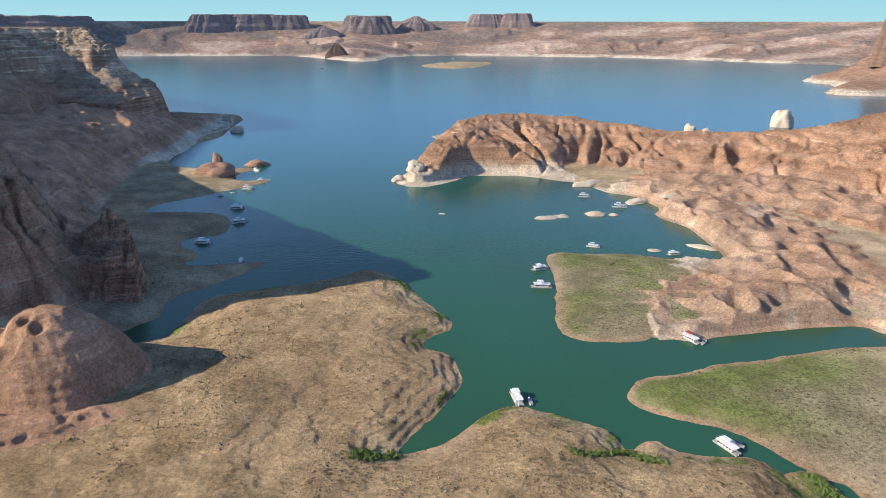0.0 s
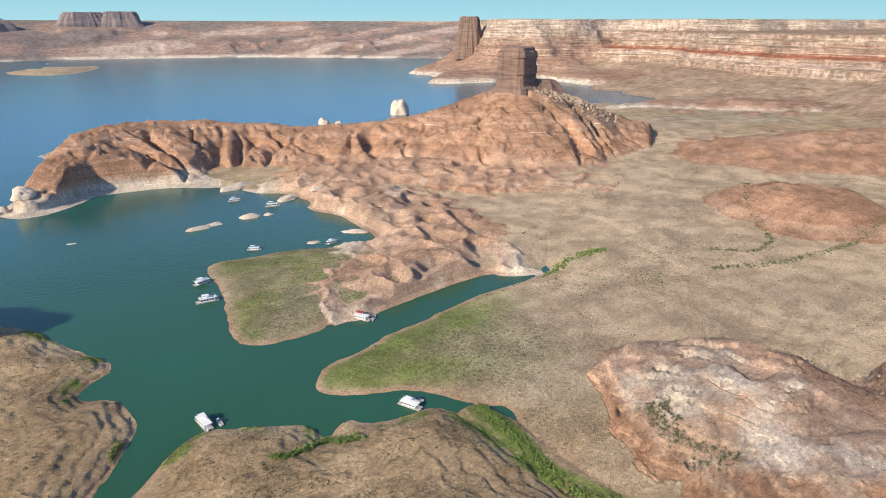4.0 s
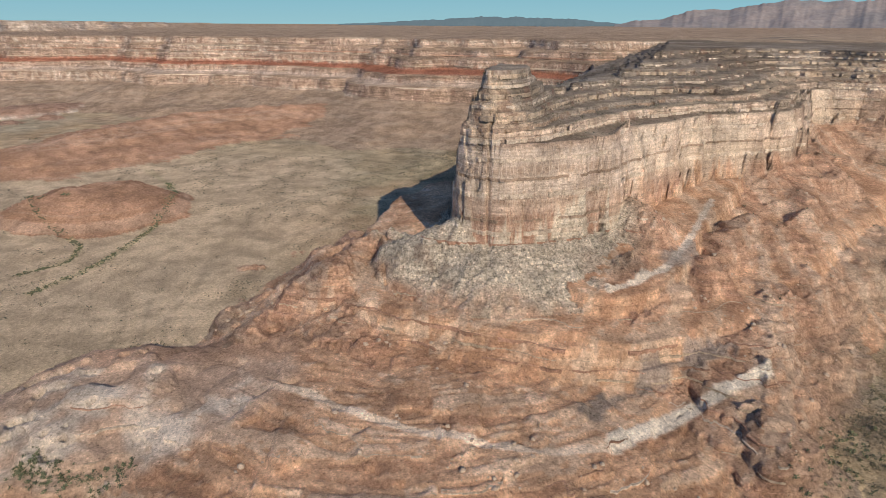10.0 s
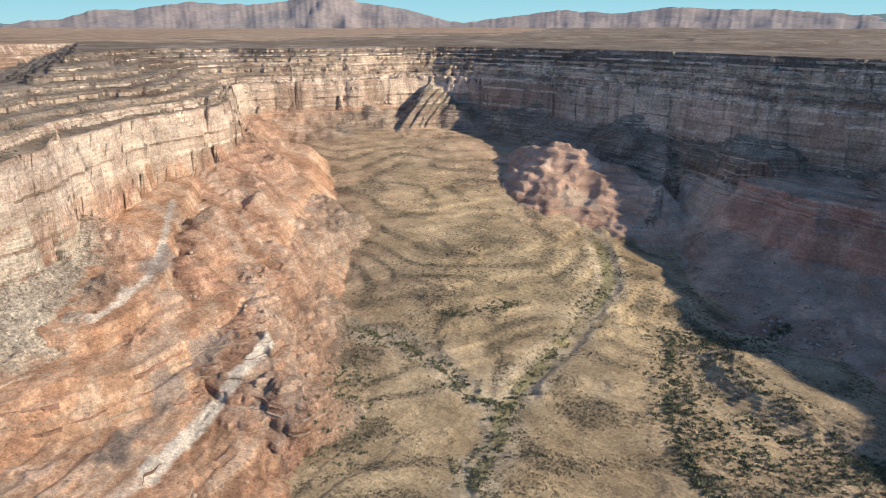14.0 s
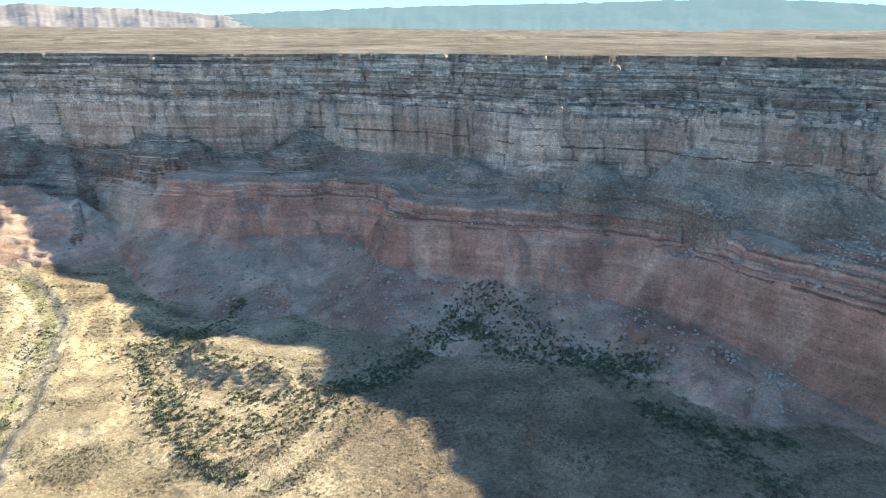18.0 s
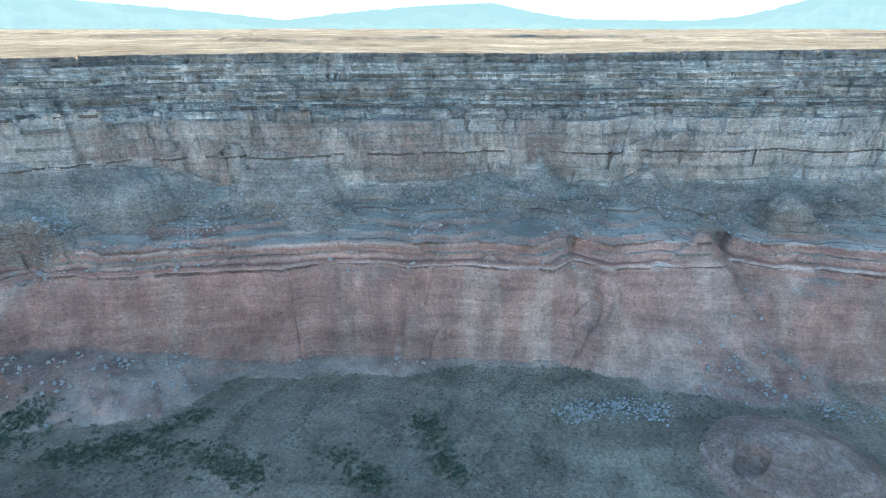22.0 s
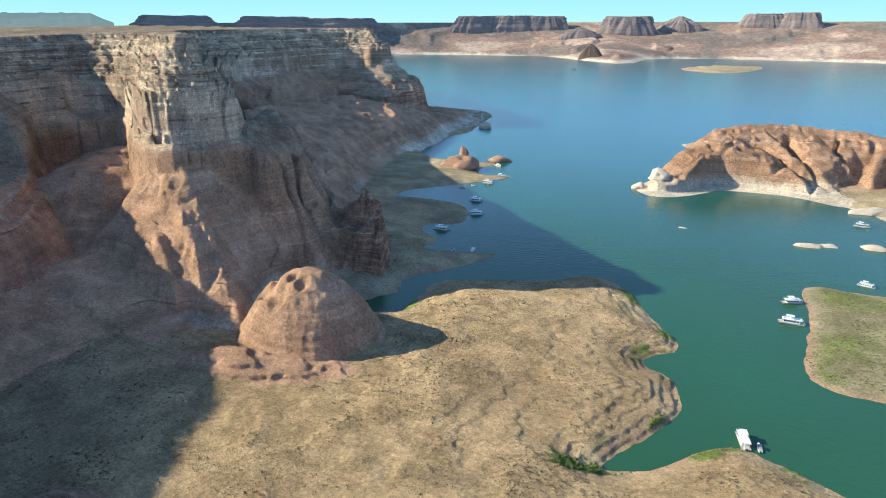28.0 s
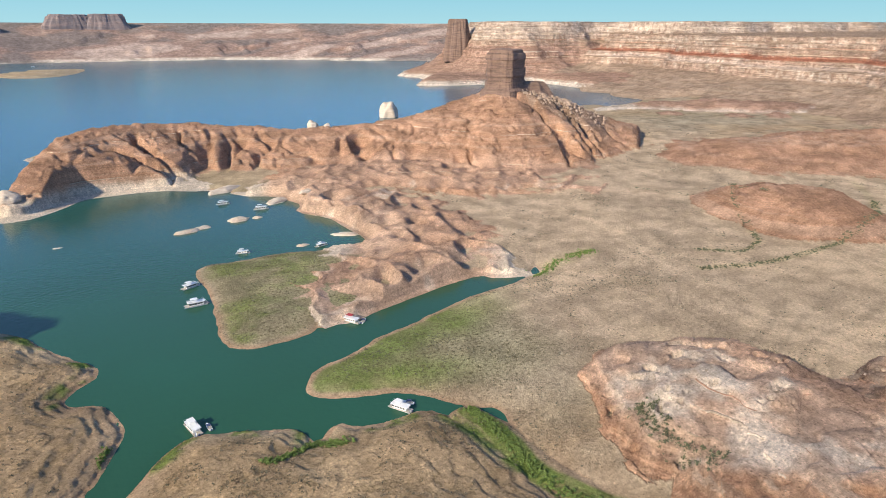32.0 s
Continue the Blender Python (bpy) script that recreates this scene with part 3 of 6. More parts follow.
# ---------------------------------------------------------------- materials
def nodes_of(name):
    m = bpy.data.materials.new(name)
    m.use_nodes = True
    nt = m.node_tree
    return m, nt, nt.nodes["Principled BSDF"]


def noise_node(nt, scale, detail=4, rough=0.6, vec=None):
    n = nt.nodes.new("ShaderNodeTexNoise")
    n.inputs["Scale"].default_value, n.inputs["Detail"].default_value, n.inputs["Roughness"].default_value = scale, detail, rough
    if vec is not None:
        nt.links.new(vec, n.inputs["Vector"])
    return n


def ranged(nt, value, lo, hi, a, b):
    r = nt.nodes.new("ShaderNodeMapRange")
    for k, v in zip(("From Min", "From Max", "To Min", "To Max"), (lo, hi, a, b)):
        r.inputs[k].default_value = v
    nt.links.new(value, r.inputs["Value"])
    return r.outputs["Result"]


def times_color(nt, color, factor):
    m = nt.nodes.new("ShaderNodeVectorMath")
    m.operation = "SCALE"
    nt.links.new(color, m.inputs[0])
    nt.links.new(factor, m.inputs["Scale"])
    return m.outputs["Vector"]


def product(nt, a, b):
    m = nt.nodes.new("ShaderNodeMath")
    m.operation = "MULTIPLY"
    nt.links.new(a, m.inputs[0])
    nt.links.new(b, m.inputs[1])
    return m.outputs["Value"]


def land_material():
    m, nt, bsdf = nodes_of("desert_land")
    tone = nt.nodes.new("ShaderNodeVertexColor")
    tone.layer_name = "tone"
    mix = nt.nodes.new("ShaderNodeVertexColor")
    mix.layer_name = "cover"
    split = nt.nodes.new("ShaderNodeSeparateColor")
    nt.links.new(mix.outputs["Color"], split.inputs["Color"])
    geo = nt.nodes.new("ShaderNodeNewGeometry")
    stretch = nt.nodes.new("ShaderNodeMapping")
    stretch.inputs["Scale"].default_value = (0.05, 0.05, 1.0)
    nt.links.new(geo.outputs["Position"], stretch.inputs["Vector"])
    beds = noise_node(nt, 0.26, 4, 0.6, stretch.outputs["Vector"])
    grit = noise_node(nt, 0.5, 9, 0.78, geo.outputs["Position"])
    blot = noise_node(nt, 0.05, 4, 0.6, geo.outputs["Position"])
    tufts = noise_node(nt, 0.42, 5, 0.75, geo.outputs["Position"])
    # bedding shows where the rock is steep
    bed_f = ranged(nt, beds.outputs["Fac"], 0.40, 0.60, 0.70, 1.24)
    one = nt.nodes.new("ShaderNodeMix")
    one.inputs["A"].default_value = 1.0
    nt.links.new(split.outputs["Red"], one.inputs["Factor"])
    nt.links.new(bed_f, one.inputs["B"])
    grain = nt.nodes.new("ShaderNodeMix")
    grain.inputs["A"].default_value = 1.0
    nt.links.new(split.outputs["Blue"], grain.inputs["Factor"])
    nt.links.new(ranged(nt, grit.outputs["Fac"], 0.40, 0.60, 0.52, 1.48), grain.inputs["B"])
    f = product(nt, one.outputs["Result"], grain.outputs["Result"])
    f = product(nt, f, ranged(nt, blot.outputs["Fac"], 0.4, 0.6, 0.84, 1.16))
    thin = nt.nodes.new("ShaderNodeMapping")
    thin.inputs["Scale"].default_value = (0.02, 0.02, 1.5)
    nt.links.new(geo.outputs["Position"], thin.inputs["Vector"])
    fine = noise_node(nt, 0.8, 6, 0.7, thin.outputs["Vector"])
    lay = nt.nodes.new("ShaderNodeMix")
    lay.inputs["A"].default_value = 1.0
    nt.links.new(split.outputs["Red"], lay.inputs["Factor"])
    nt.links.new(ranged(nt, fine.outputs["Fac"], 0.40, 0.60, 0.76, 1.22), lay.inputs["B"])
    f = product(nt, f, lay.outputs["Result"])
    speck = noise_node(nt, 1.6, 4, 0.7, geo.outputs["Position"])
    f = product(nt, f, ranged(nt, speck.outputs["Fac"], 0.34, 0.46, 0.72, 1.0))
    # loose stones: pale and dark crumbs a metre or less across
    crumbs = nt.nodes.new("ShaderNodeTexVoronoi")
    crumbs.inputs["Scale"].default_value = 0.75
    nt.links.new(geo.outputs["Position"], crumbs.inputs["Vector"])
    pick_one = nt.nodes.new("ShaderNodeSeparateColor")
    nt.links.new(crumbs.outputs["Color"], pick_one.inputs["Color"])
    core = ranged(nt, crumbs.outputs["Distance"], 0.22, 0.5, 1.0, 0.0)
    lump = nt.nodes.new("ShaderNodeMix")
    lump.inputs["A"].default_value = 1.0
    nt.links.new(product(nt, core, ranged(nt, split.outputs["Blue"], 0.1, 0.9, 0.25, 1.0)), lump.inputs["Factor"])
    nt.links.new(ranged(nt, pick_one.outputs["Red"], 0.0, 1.0, 0.38, 1.58), lump.inputs["B"])
    f = product(nt, f, lump.outputs["Result"])
    dust = noise_node(nt, 0.016, 5, 0.65, geo.outputs["Position"])
    f = product(nt, f, ranged(nt, dust.outputs["Fac"], 0.38, 0.62, 0.86, 1.14))
    col = times_color(nt, tone.outputs["Color"], f)
    # dark streaks run down the faces
    fall = nt.nodes.new("ShaderNodeMapping")
    fall.inputs["Scale"].default_value = (0.22, 0.22, 0.02)
    nt.links.new(geo.outputs["Position"], fall.inputs["Vector"])
    drip = noise_node(nt, 1.0, 4, 0.6, fall.outputs["Vector"])
    wet = nt.nodes.new("ShaderNodeMix")
    wet.inputs["A"].default_value = 1.0
    nt.links.new(split.outputs["Red"], wet.inputs["Factor"])
    nt.links.new(ranged(nt, drip.outputs["Fac"], 0.40, 0.60, 0.84, 1.12), wet.inputs["B"])
    col = times_color(nt, col, wet.outputs["Result"])
    # desert varnish: dark red-brown curtains hung over the faces
    hang = nt.nodes.new("ShaderNodeMapping")
    hang.inputs["Scale"].default_value = (0.085, 0.085, 0.022)
    nt.links.new(geo.outputs["Position"], hang.inputs["Vector"])
    curtain = noise_node(nt, 1.0, 5, 0.62, hang.outputs["Vector"])
    varnish = nt.nodes.new("ShaderNodeMix")
    varnish.data_type = "RGBA"
    nt.links.new(product(nt, ranged(nt, curtain.outputs["Fac"], 0.53, 0.62, 0.0, 0.62), split.outputs["Red"]), varnish.inputs["Factor"])
    nt.links.new(col, varnish.inputs["A"])
    varnish.inputs["B"].default_value = (0.20, 0.115, 0.085, 1)
    col = varnish.outputs["Result"]
    # joints break the faces into blocks
    blocks = nt.nodes.new("ShaderNodeMapping")
    blocks.inputs["Scale"].default_value = (0.045, 0.045, 0.17)
    warp = nt.nodes.new("ShaderNodeVectorMath")
    warp.operation = "MULTIPLY_ADD"
    nt.links.new(grit.outputs["Color"], warp.inputs[0])
    warp.inputs[1].default_value = (3.0, 3.0, 1.4)
    nt.links.new(geo.outputs["Position"], warp.inputs[2])
    nt.links.new(warp.outputs["Vector"], blocks.inputs["Vector"])
    crack = nt.nodes.new("ShaderNodeTexVoronoi")
    crack.feature = "DISTANCE_TO_EDGE"
    crack.inputs["Scale"].default_value = 1.3
    nt.links.new(blocks.outputs["Vector"], crack.inputs["Vector"])
    line = nt.nodes.new("ShaderNodeMix")
    line.inputs["A"].default_value = 1.0
    nt.links.new(split.outputs["Red"], line.inputs["Factor"])
    nt.links.new(ranged(nt, crack.outputs["Distance"], 0.0, 0.035, 0.6, 1.03), line.inputs["B"])
    col = times_color(nt, col, line.outputs["Result"])
    # dark tufts of brush where the cover layer says so
    spot = ranged(nt, tufts.outputs["Fac"], 0.53, 0.60, 0.0, 0.85)
    spot = product(nt, spot, split.outputs["Green"])
    brush = nt.nodes.new("ShaderNodeMix")
    brush.data_type = "RGBA"
    nt.links.new(spot, brush.inputs["Factor"])
    nt.links.new(col, brush.inputs["A"])
    brush.inputs["B"].default_value = (0.125, 0.105, 0.06, 1)
    nt.links.new(brush.outputs["Result"], bsdf.inputs["Base Color"])
    bsdf.inputs["Roughness"].default_value = 0.92
    bsdf.inputs["Specular IOR Level"].default_value = 0.0
    bump = nt.nodes.new("ShaderNodeBump")
    bump.inputs["Strength"].default_value, bump.inputs["Distance"].default_value = 1.0, 2.6
    both = nt.nodes.new("ShaderNodeMath")
    both.operation = "ADD"
    nt.links.new(product(nt, beds.outputs["Fac"], split.outputs["Red"]), both.inputs[0])
    nt.links.new(product(nt, grit.outputs["Fac"], ranged(nt, split.outputs["Blue"], 0.3, 0.6, 0.3, 1.1)), both.inputs[1])
    more = nt.nodes.new("ShaderNodeMath")
    more.operation = "MULTIPLY_ADD"
    nt.links.new(product(nt, ranged(nt, crack.outputs["Distance"], 0.0, 0.12, 0.0, 0.22), split.outputs["Red"]), more.inputs[0])
    more.inputs[1].default_value = 1.0
    nt.links.new(both.outputs["Value"], more.inputs[2])
    nt.links.new(more.outputs["Value"], bump.inputs["Height"])
    nt.links.new(bump.outputs["Normal"], bsdf.inputs["Normal"])
    return m


def water_material():
    m, nt, bsdf = nodes_of("lake_water")
    geo = nt.nodes.new("ShaderNodeNewGeometry")
    drift = noise_node(nt, 0.004, 4, 0.55, geo.outputs["Position"])
    mix = nt.nodes.new("ShaderNodeMix")
    mix.data_type = "RGBA"
    nt.links.new(ranged(nt, drift.outputs["Fac"], 0.35, 0.65, 0, 1), mix.inputs["Factor"])
    mix.inputs["A"].default_value, mix.inputs["B"].default_value = (0.022, 0.078, 0.041, 1), (0.023, 0.096, 0.056, 1)
    # silty green in the arm; blue sky reflection put into the open lake's colour
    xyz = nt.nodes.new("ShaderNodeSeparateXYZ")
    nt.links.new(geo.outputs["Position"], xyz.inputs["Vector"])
    sky_tint = nt.nodes.new("ShaderNodeMix")
    sky_tint.data_type = "RGBA"
    nt.links.new(ranged(nt, xyz.outputs["Y"], 480, 1500, 0, 1), sky_tint.inputs["Factor"])
    nt.links.new(mix.outputs["Result"], sky_tint.inputs["A"])
    sky_tint.inputs["B"].default_value = (0.0, 0.076, 0.118, 1)
    nt.links.new(sky_tint.outputs["Result"], bsdf.inputs["Base Color"])
    bsdf.inputs["Roughness"].default_value, bsdf.inputs["IOR"].default_value = 0.2, 1.333
    bump = nt.nodes.new("ShaderNodeBump")
    bump.inputs["Strength"].default_value, bump.inputs["Distance"].default_value = 0.3, 0.6
    nt.links.new(noise_node(nt, 0.25, 3, 0.6, geo.outputs["Position"]).outputs["Fac"], bump.inputs["Height"])
    nt.links.new(bump.outputs["Normal"], bsdf.inputs["Normal"])
    return m


LAND, WATER = land_material(), water_material()


# ---------------------------------------------------------------- colours of the land
def mixc(a, b, w):
    return a + (np.asarray(b, np.float32) - a) * w[..., None]


steep_f = np.hypot(np.gradient(z, axis=1) / np.gradient(RR)[None, :], np.gradient(z, axis=0) / (RR[None, :] * 2 * math.pi / NA))
STEEP = step(pick(steep_f.astype(np.float32)), 0.35, 1.1)
GR = np.hypot(GX, GY)
gb, gm, gf, gt = pick(n_big), pick(n_mid), pick(n_fine), pick(n_tiny)
bands = vnoise(GZ * 0.30 + 0.6 * gm, GX * 0.002 + GY * 0.002, 91) * 0.6 + vnoise(GZ * 1.1 + 0.8 * gm, GX * 0.01, 92) * 0.4
tone = np.empty(GX.shape + (3,), np.float32)
tone[:] = (0.42, 0.315, 0.20)
tone = mixc(tone, (0.37, 0.295, 0.19), step(gb, -0.1, 0.6))
tone = mixc(tone, (0.46, 0.33, 0.20), step(gm, 0.1, 0.8))
tone = mixc(tone, (0.335, 0.285, 0.215), step(pick(fbm(X, Y, 95, 3, 61)), 0.0, 0.35) * 0.45 * step(GR, 250, 330))
tone = mixc(tone, (0.42, 0.26, 0.16), step(pick(fbm(X, Y, 120, 4, 62)), 0.1, 0.5) * 0.4)
tone = mixc(tone, (0.50, 0.40, 0.28), step(pick(fbm(X, Y, 60, 3, 63)), 0.25, 0.6) * 0.6)
cover = np.zeros(GX.shape + (3,), np.float32)
cover[..., 2] = np.asarray([0.44, 0.50, 0.45, 0.30, 0.40, 0.45, 0.55, 0.8, 0.8, 0.5], np.float32)[code]


def rock(codes, color, pale, dirt=None, band=0.5, bedded=1.0):
    """Colour one kind of rock: bedded faces, paler beds, dirt on the flats."""
    global tone
    here = np.isin(code, codes).astype(np.float32)
    c = np.empty_like(tone)
    c[:] = color
    c = mixc(c, pale, step(bands, 0.05, 0.55) * band)
    c = mixc(c, np.asarray(color) * 0.62, step(-bands, 0.15, 0.6) * band)
    if dirt is not None:
        c = mixc(c, dirt, (1 - STEEP) * 0.8)
    tone = tone + (c - tone) * here[..., None]
    cover[..., 0] = np.maximum(cover[..., 0], here * bedded * (0.25 + 0.75 * STEEP))


rock([1], (0.56, 0.345, 0.22), (0.64, 0.465, 0.33), None, 0.5, 0.3)
flow = pick(contour.astype(np.float32)) + 0.35 * gt
a1 = (code == 1).astype(np.float32)
tone = mixc(tone, (0.66, 0.48, 0.345), a1 * step(flow, 0.18, 0.36) * 0.7)
tone = mixc(tone, (0.40, 0.215, 0.13), a1 * step(-flow, 0.10, 0.3) * 0.65)
rock([2], (0.49, 0.36, 0.255), (0.62, 0.50, 0.38), (0.34, 0.27, 0.19), 0.8, 0.9)
rock([3], (0.385, 0.215, 0.15), (0.47, 0.295, 0.215), (0.34, 0.26, 0.19), 0.3, 0.3)
rock([4, 5], (0.45, 0.275, 0.185), (0.55, 0.39, 0.28), None, 0.35, 0.2)
rock([6], (0.43, 0.25, 0.16), (0.56, 0.39, 0.28), None, 0.45, 0.28)
rock([7, 8], (0.40, 0.275, 0.20), (0.54, 0.44, 0.34), (0.36, 0.255, 0.175), 0.9, 0.9)
tone = mixc(tone, (0.56, 0.45, 0.355), (code == 8) * step(GZ + 6 * gb, 148, 160) * STEEP * 0.6)
tone = mixc(tone, (0.35, 0.20, 0.145), (code == 8) * step(-GZ - 6 * gb, -135, -120) * 0.6)
tone = mixc(tone, (0.34, 0.13, 0.08), (code == 7) * step(GZ + 3 * gb, 104, 107) * step(-GZ - 3 * gb, -117, -113) * 0.9)
tone = mixc(tone, (0.58, 0.45, 0.36), (code == 7) * step(GZ + 3 * gb, 84, 88) * step(-GZ - 3 * gb, -97, -93) * 0.6)
rock([9], (0.31, 0.20, 0.155), (0.44, 0.33, 0.265), (0.31, 0.215, 0.175), 0.6, 0.3)
# the upper cliff's cream face and the red beds under it
m2 = (code == 2).astype(np.float32)
tone = mixc(tone, (0.57, 0.43, 0.33), m2 * STEEP * step(GZ, 98, 108) * step(-GZ, -142, -130) * 0.6)
tone = mixc(tone, (0.36, 0.17, 0.11), m2 * STEEP * step(-GZ, -98, -88) * 0.7)
dout_v = pick(d_out.astype(np.float32))
tone = mixc(tone, (0.215, 0.175, 0.14), m2 * step(-dout_v, 6, 14) * 0.9)
top_n = pick(fbm(X, Y, 110, 4, 71, 0.6))
tone = mixc(tone, (0.165, 0.12, 0.085), m2 * step(-dout_v, 6, 14) * step(top_n, 0.02, 0.2) * 0.45)
tone = mixc(tone, (0.36, 0.29, 0.22), m2 * step(-dout_v, 6, 14) * step(-top_n, 0.15, 0.3) * 0.35)
# thick beds of the prow
pz = GZ + 1.5 * gm + 0.5 * gf
prow_v = m2 * pick((prow + 0 * X).astype(np.float32)) * step(dout_v, 8, 14) * step(-dout_v, -42, -39)
for lo, hi, c in ((127, 131, (0.40, 0.29, 0.22)), (116, 126, (0.64, 0.52, 0.42)), (112, 115, (0.44, 0.32, 0.24)), (98, 111, (0.66, 0.54, 0.435)), (95.5, 97.5, (0.42, 0.28, 0.205)), (88, 95, (0.63, 0.48, 0.37)), (84, 87, (0.44, 0.28, 0.205)), (79, 83, (0.60, 0.45, 0.34)), (60, 78, (0.46, 0.275, 0.195))):
    tone = mixc(tone, c, prow_v * step(pz, lo - 0.6, lo + 0.6) * step(-pz, -hi - 0.6, -hi + 0.6) * 0.75)
# dark gravel and brush on the ledges above the cream cliff
ledge = m2 * step(dout_v, -2, 3) * step(-dout_v, -30, -26)
tone = mixc(tone, (0.25, 0.19, 0.14), ledge * (1 - step(pick(steep_f.astype(np.float32)), 0.5, 2.2)) * 0.85)
tone = mixc(tone, (0.36, 0.285, 0.21), ledge * step(gf + 0.7 * gm, -0.1, 0.4) * 0.6)
patch = pick(fbm(X, Y, 55, 3, 67))
face = m2 * step(dout_v, 26, 29) * step(-dout_v, -41, -38)
tone = mixc(tone, (0.33, 0.225, 0.165), face * step(patch, 0.0, 0.3) * (0.7 - 0.55 * pick((prow + 0 * X).astype(np.float32))))
tone = mixc(tone, (0.55, 0.44, 0.335), face * step(-patch, 0.05, 0.4) * 0.7)
# grey scree under the cream cliff
deg_all = np.degrees(np.arctan2(-GX, GY))
below = np.maximum(0, dout_v - 38) * pick(tight + 0 * X)
grey = step(-deg_all, 80, 86) * step(deg_all + 4 * gm, -113, -107) * step(-below + 34 * gm + 10 * gf, -58, -36)
skirt = m2 * step(dout_v, 37.5, 40) * step(-deg_all, 66, 76) * step(deg_all, -140, -128)
tone = mixc(tone, (0.49, 0.30, 0.20), skirt * 0.85)
tone = mixc(tone, (0.57, 0.42, 0.31), skirt * step(flow, 0.18, 0.36) * 0.65)
tone = mixc(tone, (0.28, 0.15, 0.10), skirt * step(-flow, 0.1, 0.3) * 0.6)
tone = mixc(tone, (0.56, 0.48, 0.375), m2 * step(dout_v, 38, 40) * grey * 0.9)
tone = mixc(tone, (0.29, 0.24, 0.18), m2 * step(dout_v, 39, 44) * step(np.abs(np.degrees(np.arctan2(-GX, GY))), 52, 58) * step(np.abs(np.degrees(np.arctan2(-GX, GY)) + 100), 24, 34) * 0.75)
# old high-water mark: rock bleached white near the lake
ring_n = GZ + 4 * gm + 3 * gf
inland = pick(np.maximum(np.maximum(d_near, d_east), np.maximum(d_pen, np.maximum(d_west, np.maximum(d_ne, d_north)))))
bleach = step(-ring_n, -18, -9) * np.isin(code, [4, 6, 8, 9]) * step(-inland, -60, -24)
bleach = np.maximum(bleach, (code == 8) * step(-pick(d_bay), -85, -60) * step(-ring_n, -26, -16))
tone = mixc(tone, (0.66, 0.57, 0.46), bleach * 0.85)
# pale beds that crop out on the apron, and pink hummocks by the inlet
for line, wide, pale_c in (([(300, 92, 0), (270, 82, 0), (264, 59, 0), (240, 27, 0), (223, -5, 0), (209, -48, 0), (214, -84, 0)], 3.2, (0.76, 0.60, 0.46)), ([(218, -84, 0), (232, -108, 0), (244, -130, 0), (249, -150, 0), (253, -168, 0)], 5.5, (0.82, 0.72, 0.59)),
                           ([(300, -104, 0), (318, -140, 0), (352, -168, 0), (420, -214, 0)], 3.0, (0.68, 0.58, 0.47))):
    tone = mixc(tone, pale_c, 0.9 * step(-pick(along(line, 2)[0]) + 1.2 * gf + 1.0 * gt, -wide, -wide * 0.5) * np.isin(code, (1, 2)))
for line, wide in (([(236, -82, 0), (250, -92, 0), (263, -122, 0), (270, -153, 0)], 7), ([(330, -150, 0), (350, -172, 0)], 8)):
    tone = mixc(tone, (0.25, 0.215, 0.19), 0.75 * step(-pick(along(line, 2)[0]) + 6 * gf + 3 * gt, -wide, -wide * 0.3) * np.isin(code, (1, 2)))
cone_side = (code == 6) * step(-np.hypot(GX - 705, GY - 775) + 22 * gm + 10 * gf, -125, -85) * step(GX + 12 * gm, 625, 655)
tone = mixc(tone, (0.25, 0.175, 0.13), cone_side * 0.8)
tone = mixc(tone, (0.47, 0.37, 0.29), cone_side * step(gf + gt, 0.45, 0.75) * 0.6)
near_bare = (code == 6) * step(-pick(d_bare), -75, -55)
tone = mixc(tone, (0.49, 0.315, 0.22), near_bare * 0.8)
tone = mixc(tone, (0.66, 0.53, 0.42), near_bare * step(gm + gf - 0.05 * GZ, -0.2, 0.4) * 0.7)
hump_v = (code == 1) * step(-pick(d_hump), -72, -58)
tone = mixc(tone, (0.56, 0.40, 0.295), hump_v * 0.8)
tone = mixc(tone, (0.70, 0.59, 0.48), hump_v * step(gm + 0.6 * gf, -0.25, 0.25) * 0.85)
tone = mixc(tone, (0.50, 0.305, 0.20), hump_v * step(GX + 10 * gm, 286, 300) * 0.75)
# grass and brush
flat_land = (code == 0).astype(np.float32)
dn, de, dp, dw = pick(d_near), pick(d_east), pick(d_pen), pick(d_west)
green = np.zeros(GX.shape, np.float32)
green = np.maximum(green, step(-np.abs(dn - 4), -9, -2) * step(gm + gf, 0.0, 0.5))
green = np.maximum(green, step(de, 1, 6) * step(-de - 14 * gm, -52, -18) * step(GY, 240, 275) * step(-GX, -330, -250) * 0.9)
green = np.maximum(green, step(dp, 2, 8) * step(-GY, -540, -500) * step(-GX, -200, -165) * step(gm + 0.5 * gf, -0.2, 0.6) * 0.7)
sage = step(dp, 2, 10) * step(-GY, -540, -500) * step(-GX, -215, -190) + step(de, 4, 20) * step(-GX, -270, -235) * step(GY, 220, 255)
for line, wide in (([(321, 351, 0), (357, 362, 0), (389, 359, 0)], 9), ([(430, 277, 0), (475, 254, 0), (523, 250, 0), (575, 246, 0), (622, 247, 0), (687, 259, 0), (756, 294, 0), (829, 347, 0)], 4),
                   ([(463, 306, 0), (488, 277, 0), (527, 287, 0), (547, 305, 0), (590, 362, 0), (662, 401, 0)], 3), ([(165, 226, 0), (166, 212, 0), (165, 193, 0), (160, 168, 0), (175, 134, 0)], 7)):
    green = np.maximum(green, 1.2 * step(-pick(along(line, 2)[0]) - 2 * gf, -wide - 2, -wide + 2))
green = np.clip(green, 0, 1) * flat_land * step(GZ, 0.3, 1.0)
tone = mixc(tone, (0.27, 0.245, 0.145), np.clip(sage, 0, 1) * flat_land * 0.7)
tone = mixc(tone, (0.17, 0.225, 0.06), green * np.clip(0.85 + 0.35 * gf, 0, 1))
